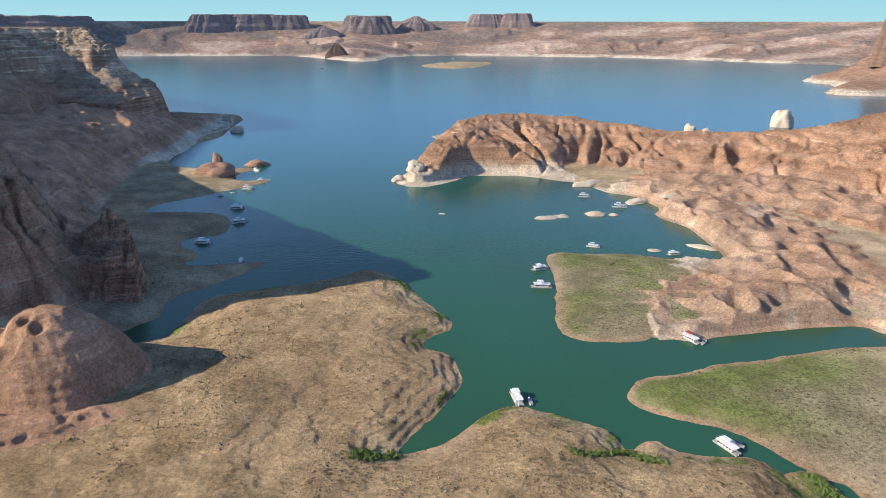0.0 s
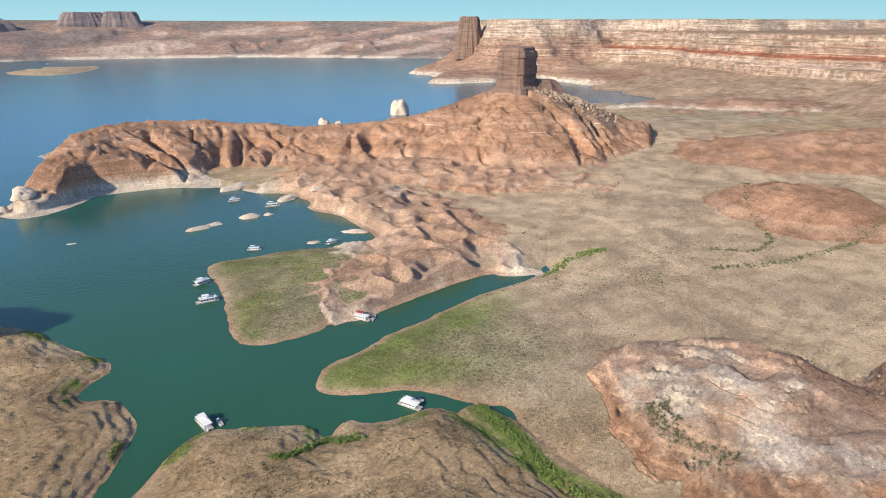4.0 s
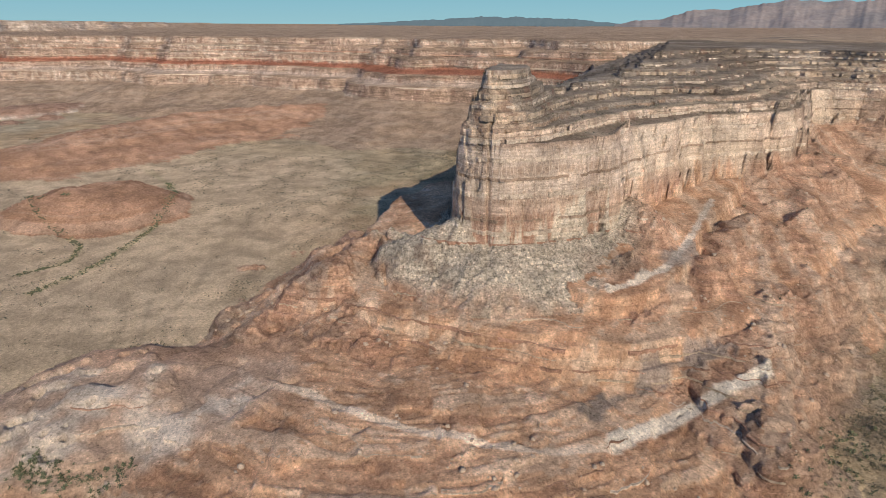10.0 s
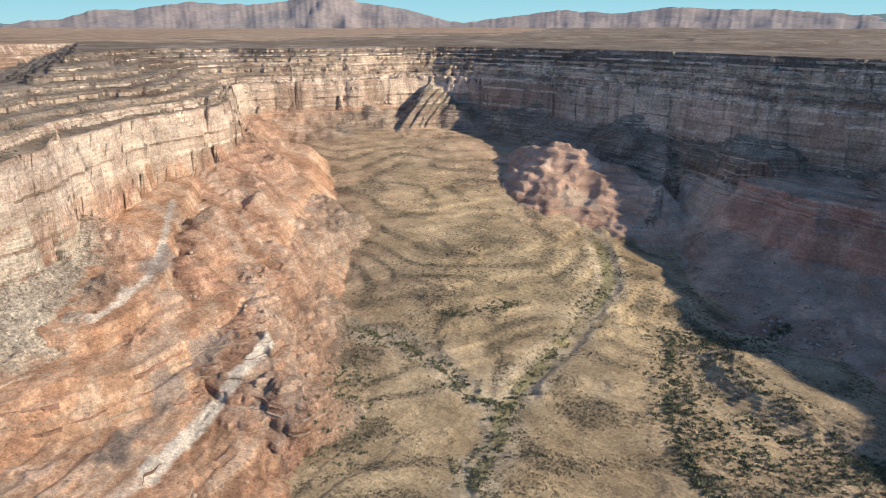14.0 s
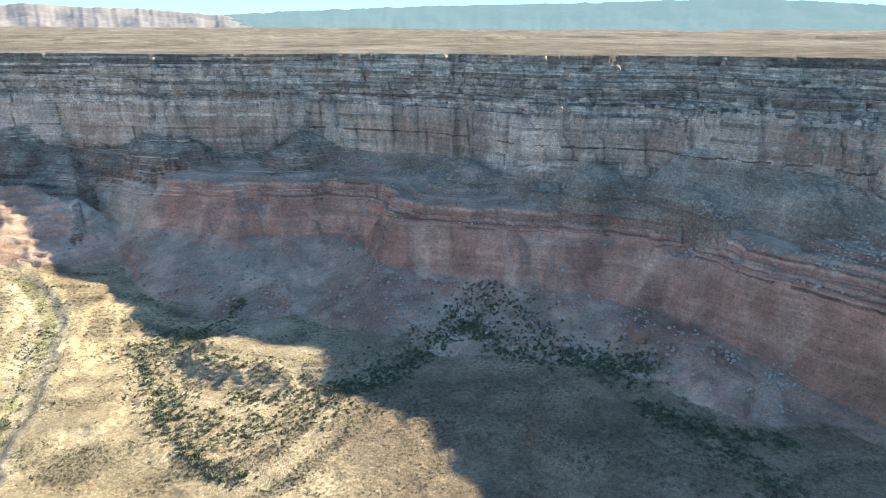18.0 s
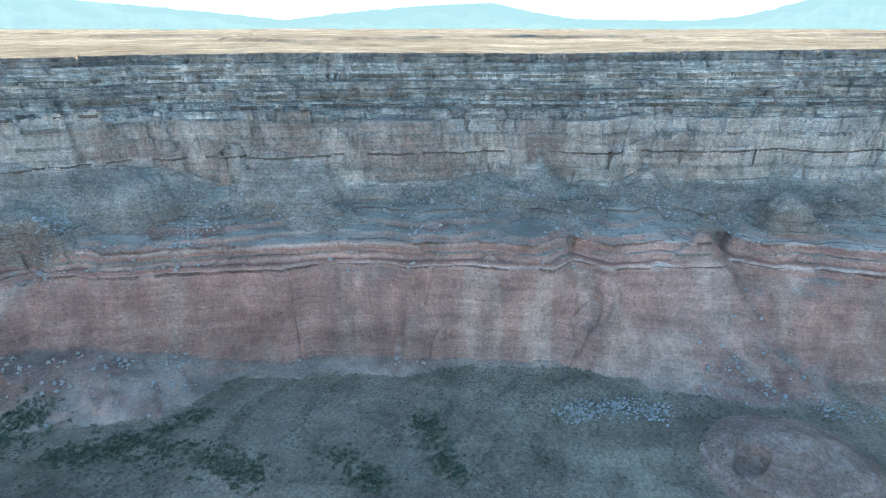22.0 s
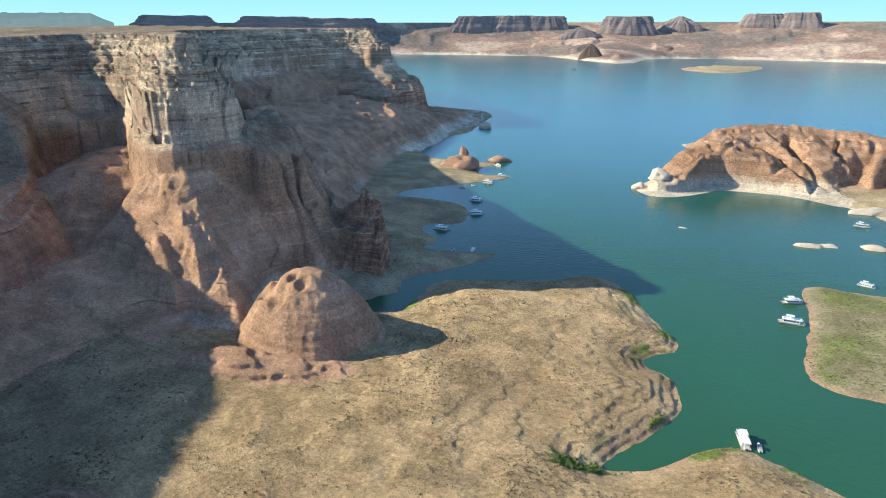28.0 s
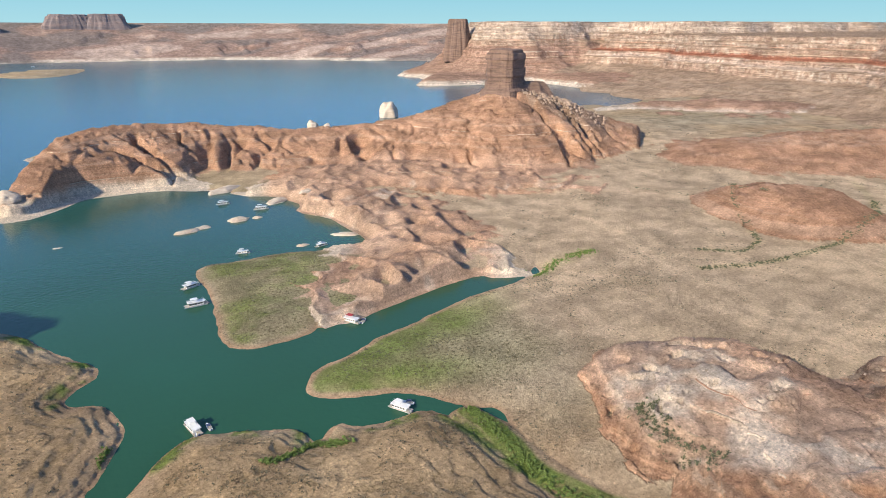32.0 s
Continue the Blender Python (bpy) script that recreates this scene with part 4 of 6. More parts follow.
valley_brush = step(-GY, -60, 60) * step(gb + 0.6 * gm, -0.25, 0.35)
cover[..., 1] = np.clip(flat_land * (0.12 + 0.88 * np.maximum(np.clip(sage, 0, 1), valley_brush)), 0, 1) * step(GZ, 1, 3)
tone = mixc(tone, (0.43, 0.29, 0.185), flat_land * step(-GZ, -1.1, -0.2) * 0.8)
# curved lines of brush along the old shore levels
tone = mixc(tone, (0.45, 0.335, 0.195), flat_land * step(-GY, 20, 120) * step(GX, 20, 120) * 0.45)
rings = pick(fbm(X, Y, 120, 2, 66)) * 3.6 + GZ * 0.12
worn = flat_land * step(GR, 150, 230) * np.maximum(step(-GY, -60, 40), 0.35 * step(GX, 220, 320))
east_flat = flat_land * step(GX, 200, 300) * step(GY, 40, 140) * step(-GX, -1100, -800)
tone = mixc(tone, (0.54, 0.405, 0.275), east_flat * (0.85 + 0.1 * gb))
tone = mixc(tone, (0.46, 0.31, 0.205), flat_land * np.maximum(step(pick(d_ledge.astype(np.float32)) + 12 * gm, -75, -10), step(pick(d_rim.astype(np.float32)) + 35 * gm, -240, -120) * step(-GY, 60, 120) * step(GX, 180, 260)) * 0.8)
tone = mixc(tone, (0.215, 0.175, 0.12), worn * step(np.cos(rings * 6.283), 0.3, 0.9) * step(gm + 0.5 * gf, -0.7, 0.1) * 0.6)
tone = mixc(tone, (0.50, 0.385, 0.24), worn * step(-np.cos(rings * 6.283), 0.6, 1.0) * 0.45)
cover[..., 1] = np.maximum(cover[..., 1], worn * step(np.cos(rings * 6.283), 0.35, 0.95) * 0.9)
cover[..., 1] *= 1 - 0.55 * east_flat
dwash = pick(d_wash.astype(np.float32))
tone = mixc(tone, (0.47, 0.38, 0.265), flat_land * step(-dwash + 5 * gf + 4 * gm, -14, -7) * 0.8)
tone = mixc(tone, (0.24, 0.215, 0.10), flat_land * step(-dwash + 3 * gf, -5, -2) * step(gm + gf, -0.5, 0.1) * 0.7)
# the pale lip of the red cliff
lowv = pick(d_low.astype(np.float32))
seams = vnoise(GZ * 0.9 + 0.5 * gm, GX * 0.004 + GY * 0.004, 93)
top3 = (code == 3) * step(lowv, -12, -8)
tone = mixc(tone, (0.29, 0.24, 0.18), top3 * step(lowv, 6, 14) * 0.6)
tone = mixc(tone, (0.50, 0.37, 0.275), top3 * step(seams, 0.2, 0.5) * step(-lowv, -45, -20) * 0.7)
tone = mixc(tone, (0.30, 0.13, 0.085), top3 * step(-seams, 0.2, 0.5) * step(-lowv, -30, -12) * 0.7)
stain = pick(fbm(X, Y, 18, 3, 69))
tone = mixc(tone, (0.46, 0.30, 0.21), (code == 3) * step(-lowv, 9, 12) * step(stain, 0.05, 0.3) * 0.75)
tone = mixc(tone, (0.26, 0.145, 0.105), (code == 3) * step(-lowv, 8, 14) * step(gm + 0.6 * gf, 0.0, 0.5) * 0.7)
tone = mixc(tone, (0.36, 0.225, 0.16), (code == 5) * step(-GY, -170, -150) * 0.8)
tone = mixc(tone, (0.47, 0.32, 0.24), (code == 5) * step(-GY, -170, -150) * step(np.cos(GZ * 1.6 + gm), 0.6, 0.95) * 0.5)
rub_v = (code == 3) * step(-pick(d_rub.astype(np.float32)), -75, -55)
tone = mixc(tone, (0.47, 0.31, 0.22), rub_v * 0.75)
tone = mixc(tone, (0.50, 0.41, 0.31), rub_v * step(gm + gf, 0.0, 0.5) * 0.6)
# bands and dark patches on the far plain
far_n = pick(fbm(X * 0.4, Y, 130, 4, 64))
tone = mixc(tone, (0.20, 0.165, 0.15), (code == 9) * step(far_n, 0.05, 0.25) * 0.85)
tone = mixc(tone, (0.50, 0.385, 0.32), (code == 9) * step(-far_n, 0.12, 0.3) * 0.7)
cover[..., 0] = np.maximum(cover[..., 0], 0.2 * flat_land * step(-GY, -40, 40)) * (1 - 0.55 * face)
cover[..., 2] = np.maximum(cover[..., 2], m2 * step(dout_v, 39, 44) * (0.5 + 0.5 * grey))
cover[..., 0] *= 1 - 0.4 * skirt
cover[..., 0] *= 1 - 0.65 * m2 * step(dout_v, 39, 44) * step(-np.abs(deg_all - 120), -80, -70)
cover[..., 0] = np.maximum(cover[..., 0], 0.35 * a1)
low2 = m2 * step(-GZ, -114, -102) * step(deg_all, 27, 33) * step(-deg_all, -54, -50)
tone = mixc(tone, (0.42, 0.265, 0.18), low2 * 0.9)
cover[..., 0] *= 1 - 0.75 * low2
lobe = flat_land * step(GY, 60, 150) * step(dn, 5, 18)
tone = mixc(tone, (0.44, 0.305, 0.175), lobe * 0.8)
tone = mixc(tone, (0.23, 0.165, 0.09), lobe * step(np.cos((GZ + 0.4 * gf) * 6.283 / 1.3), 0.3, 0.95) * 0.45)
# Shade under the canyon wall is put into the flats as darker soil colour.
shaded_soil = flat_land * step(deg_all + 6 * gm, 66, 84) * step(-deg_all, -186, -172) * step(-GZ, -40, -24)
shaded_soil = np.maximum(shaded_soil, flat_land * step(deg_all, 40, 60) * step(-GX - 25 * gm, 205, 240))
tone = mixc(tone, (0.245, 0.18, 0.125), shaded_soil * (0.72 + 0.25 * gm))
tone = np.clip(tone, 0.02, 0.8)

# ---------------------------------------------------------------- land meshes, one for each landform
flat_i = (np.arange(NA)[:, None] * ROWS + np.arange(ROWS)[None, :])
quads = np.stack([flat_i[:, :-1], np.roll(flat_i, -1, 0)[:, :-1], np.roll(flat_i, -1, 0)[:, 1:], flat_i[:, 1:]], -1)
face_code = code[:, :-1].copy()
deg_v = np.degrees(np.arctan2(-GX, GY))[:, :-1]
part_id = np.zeros(face_code.shape, np.int8)
part_id[face_code == 1] = 1
part_id[(face_code == 2) & (deg_v < -84) & (deg_v > -128)] = 2
part_id[(face_code == 2) & ((deg_v >= 52) | (deg_v <= -128))] = 3
part_id[(face_code == 2) & (deg_v >= -20) & (deg_v < 52)] = 4
part_id[face_code == 3] = 3
part_id[face_code == 4] = 4
part_id[face_code == 5] = 5
part_id[(face_code == 5) & (GY[:, :-1] < 160)] = 10
part_id[(face_code == 5) & (GY[:, :-1] < 88)] = 11
part_id[face_code == 6] = 6
part_id[face_code == 7] = 7
part_id[face_code == 8] = 8
part_id[face_code == 9] = 9
ALL_XYZ = np.stack([GX, GY, GZ], -1).reshape(-1, 3).astype(np.float32)
ALL_TONE, ALL_COVER = tone.reshape(-1, 3), cover.reshape(-1, 3)


def land_mesh(name, faces):
    used, inv = np.unique(faces.reshape(-1), return_inverse=True)
    me = bpy.data.meshes.new(name)
    me.vertices.add(len(used))
    me.vertices.foreach_set("co", ALL_XYZ[used].reshape(-1))
    n = len(faces)
    me.loops.add(n * 4)
    me.loops.foreach_set("vertex_index", inv.astype(np.int32))
    me.polygons.add(n)
    me.polygons.foreach_set("loop_start", np.arange(0, n * 4, 4, dtype=np.int32))
    for layer, data in (("tone", ALL_TONE), ("cover", ALL_COVER)):
        att = me.color_attributes.new(layer, "FLOAT_COLOR", "POINT")
        rgba = np.ones((len(used), 4), np.float32)
        rgba[:, :3] = data[used]
        att.data.foreach_set("color", rgba.reshape(-1))
    me.update(calc_edges=True)
    me.shade_smooth()
    me.materials.append(LAND)
    return new(name, me)


THINGS = {}
LANDS = [(0, "ground", "tan silt flats with dry grass and green banks", "ground", "structure"),
         (1, "slickrock_apron", "orange-red slickrock slope with pale ledges below the mesa", "rock slope", ""),
         (2, "mesa_promontory", "cream and red sandstone mesa standing in a scree skirt", "mesa", ""),
         (3, "canyon_wall", "long layered sandstone wall above a red lower cliff", "cliff", ""),
         (4, "lakeside_mesa", "shaded sandstone mesa sloping to the lake in red rock", "mesa", ""),
         (5, "rock_dome", "pitted red sandstone dome beside the silt flat", "rock", ""),
         (10, "rock_mound", "low red rock mound with a shallow pit", "rock mound", ""),
         (11, "rock_mound", "broad red rock mound with a pit near its foot", "rock mound", ""),
         (6, "slickrock_ridge", "rounded orange slickrock ridge bleached white at the water", "rock ridge", ""),
         (7, "layered_mesa", "far mesa with banded red and buff ledges", "mesa", ""),
         (8, "lakeshore_mesa", "far terraced mesa above white lakeshore rock", "mesa", ""),
         (9, "far_plain", "far reddish desert plain beyond the lake", "plain", "structure")]
zone = np.zeros(face_code.shape, np.int8)
dv, lv, ev = dout_v[:, :-1], pick(d_low.astype(np.float32))[:, :-1], pick(d_ledge.astype(np.float32))[:, :-1]
zone[face_code == 2] = 1
zone[(face_code == 2) & (dv > -1)] = 2
zone[(face_code == 2) & (dv > 27)] = 3
zone[(face_code == 2) & (dv > 39)] = 4
zone[face_code == 3] = 5
zone[(face_code == 3) & (lv < 1)] = 6
zone[(face_code == 3) & (lv < -16)] = 7
zone[(face_code == 1) & (ev > 0)] = 8
zone[(face_code == 1) & (ev <= 0)] = 9
crest, bare = pick(d_ridge.astype(np.float32))[:, :-1], pick(d_bare.astype(np.float32))[:, :-1]
zone[face_code == 6] = 10
zone[(face_code == 6) & (crest < 28)] = 11
zone[(face_code == 6) & (bare < 70) & (crest > 110)] = 12
zone[(face_code == 6) & (GX[:, :-1] > 480) & (crest > 200)] = 13
zone[(face_code == 5) & (GY[:, :-1] < 268)] = 14
zone[(face_code == 5) & (GY[:, :-1] >= 268)] = 15
for c in (7, 8):
    zone[face_code == c] = 16
    zone[(face_code == c) & (GZ[:, :-1] < 150)] = 17
    zone[(face_code == c) & (GZ[:, :-1] < 82)] = 18
ZONES = {10: "ridge_flank", 11: "ridge_crest", 12: "bare_rock", 13: "red_slope", 14: "low_bench", 15: "dome", 16: "mesa_top", 17: "cliff_face", 18: "scree_slope", 1: "mesa_top", 2: "ledge_band", 3: "cliff_face", 4: "scree_slope", 5: "bench", 6: "red_cliff", 7: "foot_slope", 8: "ledge_top", 9: "lower_slope"}


def joined_pieces(ids):
    """One number for each connected patch of equal ids."""
    lab = np.arange(ids.size, dtype=np.int64).reshape(ids.shape)
    for _ in range(200):
        before = lab
        for turned in (False, True):
            c, l = (ids.T, lab.T) if turned else (ids, lab)
            edge_at = np.ones(c.shape, bool)
            edge_at[:, 1:] = c[:, 1:] != c[:, :-1]
            starts = np.nonzero(edge_at.ravel())[0]
            low_id = np.minimum.reduceat(np.ascontiguousarray(l).ravel(), starts)
            l = np.repeat(low_id, np.diff(np.append(starts, c.size))).reshape(c.shape)
            lab = l.T if turned else l
        if np.array_equal(before, lab):
            break
    return np.ascontiguousarray(lab)


# crumbs of a landform go to the patch in front of them
patch_id = part_id.astype(np.int32) * 32 + zone
pieces = joined_pieces(patch_id)
_, which, size = np.unique(pieces.ravel(), return_inverse=True, return_counts=True)
small = (size[which] < 700).reshape(pieces.shape)
small[:, 0] = False
source = np.maximum.accumulate(np.where(small, 0, np.arange(small.shape[1])[None, :]), axis=1)
patch_id = np.take_along_axis(patch_id, source, 1)
part_id, zone = (patch_id // 32).astype(np.int8), (patch_id % 32).astype(np.int8)
pieces = joined_pieces(patch_id)
for k, name, label, category, kind in LANDS:
    mine = part_id == k
    if not mine.any():
        continue
    if kind == "structure" or k in (10, 11):
        tagged(land_mesh(name, quads[mine].reshape(-1, 4)), label, category, "", kind)
        continue
    thing = tagged(new(name), label, category, "", kind)
    THINGS[name] = thing
    for zid in np.unique(zone[mine]):
        here = mine & (zone == zid)
        for piece in np.unique(pieces[here]):
            child = land_mesh(ZONES.get(int(zid), "slickrock_slope"), quads[here & (pieces == piece)].reshape(-1, 4))
            child.parent = thing


def ledge(parent, az_lo, az_hi, level, codes, out, tall, seed, color, block=6.0):
    """A bed that sticks out of the slope along one level, broken into blocks."""
    cols = [i for i in range(NA) if az_lo <= float(DEG[i, 0]) <= az_hi]
    cols.sort(key=lambda i: float(DEG[i, 0]))
    ring = []
    for i in cols:
        lv = float(level[i]) if hasattr(level, "__len__") else level
        hit = np.nonzero((GZ[i] >= lv) & np.isin(code[i], codes))[0]
        if len(hit) == 0 or hit[0] == 0 or GZ[i, hit[0] - 1] > lv:
            ring.append(None)
            continue
        j = hit[0]
        z0, z1 = float(GZ[i, j - 1]), float(GZ[i, j])
        r = float(GR[i, j - 1] + (GR[i, j] - GR[i, j - 1]) * (lv - z0) / max(z1 - z0, 0.05))
        ring.append((float(AZ[i]), r, lv))
    verts, faces, tones, last = [], [], [], None
    rnd = random.Random(seed)
    gone, width, push, shade = 0.0, 0.0, 0.0, 1.0
    for k, item in enumerate(ring):
        if item is None:
            last = None
            continue
        a, r, lv = item
        gone += r * 2 * math.pi / NA
        if gone > width:
            gone, width = 0.0, block * rnd.uniform(0.4, 1.8)
            push = out * rnd.choice((-0.4, 0.2, 0.5, 0.8, 1.0, 1.25))
            shade = rnd.uniform(0.8, 1.15)
        p, q = push + out * 0.15 * rnd.uniform(-1, 1), tall * rnd.uniform(0.85, 1.15)
        n = len(verts)
        for dr, dz in ((2.2, 0.0), (-p, 0.05 * tall), (-p + 0.1 * out, -q), (1.2, -q - 0.1)):
            verts.append((-math.sin(a) * (r + dr), math.cos(a) * (r + dr), lv + dz))
            tones.append([c * shade for c in color])
        if last is not None and abs(last[1] - r) < 7:
            b = last[0]
            for e in range(3):
                faces.append((b + e, n + e, n + e + 1, b + e + 1))
        last = (n, r)
    if not faces:
        return
    me = bpy.data.meshes.new("ledge")
    me.from_pydata(verts, [], faces)
    rgba = np.ones((len(verts), 4), np.float32)
    rgba[:, :3] = tones
    for layer, data in (("tone", rgba), ("cover", np.tile(np.array([0.25, 0.0, 0.45, 1.0], np.float32), (len(verts), 1)))):
        me.color_attributes.new(layer, "FLOAT_COLOR", "POINT").data.foreach_set("color", data.reshape(-1))
    me.materials.append(LAND)
    tagged(new("ledge", me), kind="stuff").parent = parent


top_line = rim_top[:, 0] if rim_top.ndim > 1 else rim_top
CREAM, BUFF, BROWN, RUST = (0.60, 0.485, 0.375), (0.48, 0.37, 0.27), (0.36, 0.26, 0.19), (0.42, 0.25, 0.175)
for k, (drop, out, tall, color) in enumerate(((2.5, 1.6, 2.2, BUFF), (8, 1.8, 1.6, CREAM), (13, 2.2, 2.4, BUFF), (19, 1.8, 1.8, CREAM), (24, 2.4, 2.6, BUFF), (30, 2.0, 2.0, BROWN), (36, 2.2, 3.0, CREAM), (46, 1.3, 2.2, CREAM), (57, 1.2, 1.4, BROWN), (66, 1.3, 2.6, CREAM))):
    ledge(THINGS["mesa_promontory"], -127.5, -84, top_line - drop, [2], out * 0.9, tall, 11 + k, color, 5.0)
    # Shade is put into the sunless west stretch by darkening the same bed colours.
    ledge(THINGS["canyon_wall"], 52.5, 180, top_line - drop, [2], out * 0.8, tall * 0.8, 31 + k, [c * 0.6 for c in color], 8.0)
    ledge(THINGS["canyon_wall"], -180, -128.5, top_line - drop, [2], out, tall, 51 + k, color, 8.0)
    ledge(THINGS["lakeside_mesa"], 20, 51.5, top_line - drop, [2], out * 0.8, tall, 71 + k, color, 7.0)
for k, (lv, out, tall, color) in enumerate(((86, 0.8, 1.6, BROWN), (79, 1.0, 2.4, CREAM), (72, 0.8, 2.0, RUST))):
    ledge(THINGS["mesa_promontory"], -112, -88, lv, [2], out, tall, 91 + k, color, 5.0)
for k, (lv, out, tall, color) in enumerate(((13, 0.8, 0.7, RUST), (17, 0.7, 0.6, BUFF), (21, 1.2, 0.9, CREAM), (24, 0.8, 0.7, RUST), (27, 0.9, 0.8, BUFF), (31, 1.2, 1.6, RUST), (35, 1.0, 1.2, BUFF), (40, 1.4, 2.0, RUST), (46, 1.0, 1.2, BUFF))):
    ledge(THINGS["slickrock_apron"], -127, -58, lv, [1, 2], out, tall, 111 + k, color, 9.0)
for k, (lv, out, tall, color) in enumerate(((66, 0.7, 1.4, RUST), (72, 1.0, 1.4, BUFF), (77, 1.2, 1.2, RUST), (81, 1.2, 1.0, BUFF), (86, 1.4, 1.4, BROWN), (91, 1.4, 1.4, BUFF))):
    # The west stretch again carries its shade as darker bed colours.
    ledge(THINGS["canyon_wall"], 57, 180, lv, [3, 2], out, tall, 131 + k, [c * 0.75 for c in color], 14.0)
    ledge(THINGS["canyon_wall"], -180, -160, lv, [3, 2], out, tall, 151 + k, color, 14.0)
for k, lv in enumerate((84, 104, 120, 138, 152)):
    ledge(THINGS["layered_mesa"], -140, -41, lv, [7], 3.0, 2.4, 171 + k, (CREAM, BROWN, BUFF, RUST, BROWN)[k % 5], 30.0)
for k, lv in enumerate((40, 62, 84, 104, 126, 146, 168, 190)):
    ledge(THINGS["lakeshore_mesa"], -62, -28, lv, [8], 4.0, 4.0, 191 + k, (BROWN, RUST, BUFF, CREAM)[k % 4], 40.0)
for k, lv in enumerate((18, 33, 50, 72, 85)):
    ledge(THINGS["slickrock_ridge"], -48, 4, lv, [6], 0.8, 0.9, 211 + k, (BUFF, RUST, CREAM, RUST)[k % 4], 18.0)
for k, lv in enumerate((22, 34, 46, 58, 70, 82)):
    ledge(THINGS["lakeside_mesa"], 24, 52, lv, [4, 2], 0.8, 0.9, 231 + k, (RUST, BUFF)[k % 2], 16.0)
fan = bmesh.new()
rim_ring = [fan.verts.new((-math.sin(a) * R_IN, math.cos(a) * R_IN, float(GZ[i, 0]))) for i, a in enumerate(AZ)]
hub = fan.verts.new((0, 0, 14))
for a, b in zip(rim_ring, rim_ring[1:] + rim_ring[:1]):
    fan.faces.new((hub, a, b))
me = bpy.data.meshes.new("knoll")
fan.to_mesh(me)
fan.free()
me.materials.append(LAND)
for layer, value in (("tone", (0.4, 0.3, 0.2, 1)), ("cover", (0.0, 0.3, 0.0, 1))):
    att = me.color_attributes.new(layer, "FLOAT_COLOR", "POINT")
    att.data.foreach_set("color", np.tile(np.array(value, np.float32), len(me.vertices)))
tagged(new("ground", me), "low tan knoll of dry silt", "ground", "", "structure")

# the lake
bm = bmesh.new()
ring = [bm.verts.new((-math.sin(a) * 4940, math.cos(a) * 4940, 0)) for a in np.linspace(radians(-75), radians(75), 60)]
ring += [bm.verts.new((-math.sin(a) * 118, math.cos(a) * 118, 0)) for a in np.linspace(radians(75), radians(-75), 20)]
bm.faces.new(ring[::-1])
bmesh.ops.recalc_face_normals(bm, faces=bm.faces)
if bm.faces[:][0].normal.z < 0:
    bmesh.ops.reverse_faces(bm, faces=bm.faces)
bmesh.ops.triangulate(bm, faces=bm.faces)
me = bpy.data.meshes.new("water")
bm.to_mesh(me)
bm.free()
me.materials.append(WATER)
tagged(new("water", me), "calm green lake turning blue in the distance", "lake", "", "structure")


# ---------------------------------------------------------------- helpers for things
def height(x, y):
    """Height of the land at a place."""
    r = min(max(math.hypot(x, y), R_IN * 1.001), R_OUT * 0.999)
    a = math.atan2(-x, y) % (2 * math.pi)
    i = int(a / (2 * math.pi) * NA) % NA
    j = math.log(r / R_IN) / math.log(R_OUT / R_IN) * (NR - 1)
    j0 = min(int(j), NR - 2)
    return float(z[i, j0] + (z[i, j0 + 1] - z[i, j0]) * (j - j0))


def heights(xs, ys):
    r = np.clip(np.hypot(xs, ys), R_IN * 1.001, R_OUT * 0.999)
    i = (np.mod(np.arctan2(-xs, ys), 2 * math.pi) / (2 * math.pi) * NA).astype(int) % NA
    j = np.log(r / R_IN) / math.log(R_OUT / R_IN) * (NR - 1)
    j0 = np.minimum(j.astype(int), NR - 2)
    return z[i, j0] + (z[i, j0 + 1] - z[i, j0]) * (j - j0), i, np.round(j).astype(int).clip(0, NR - 1)


def part(name, bm, material, parent, label=""):
    me = bpy.data.meshes.new(name)
    bm.normal_update()
    bm.to_mesh(me)
    bm.free()
    me.materials.append(material)
    ob = new(name, me)
    ob.parent = parent
    if label:
        ob["label"] = label
    return ob


def plain(name, color, rough=0.5, metal=0.0, vary=0.12, size=0.6):
    m, nt, bsdf = nodes_of(name)
    geo = nt.nodes.new("ShaderNodeNewGeometry")
    n = noise_node(nt, size, 5, 0.65, geo.outputs["Position"])
    rgb = nt.nodes.new("ShaderNodeRGB")
    rgb.outputs[0].default_value = (*color, 1)
    nt.links.new(times_color(nt, rgb.outputs[0], ranged(nt, n.outputs["Fac"], 0.25, 0.75, 1 - vary, 1 + vary)), bsdf.inputs["Base Color"])
    bsdf.inputs["Roughness"].default_value, bsdf.inputs["Metallic"].default_value = rough, metal
    return m


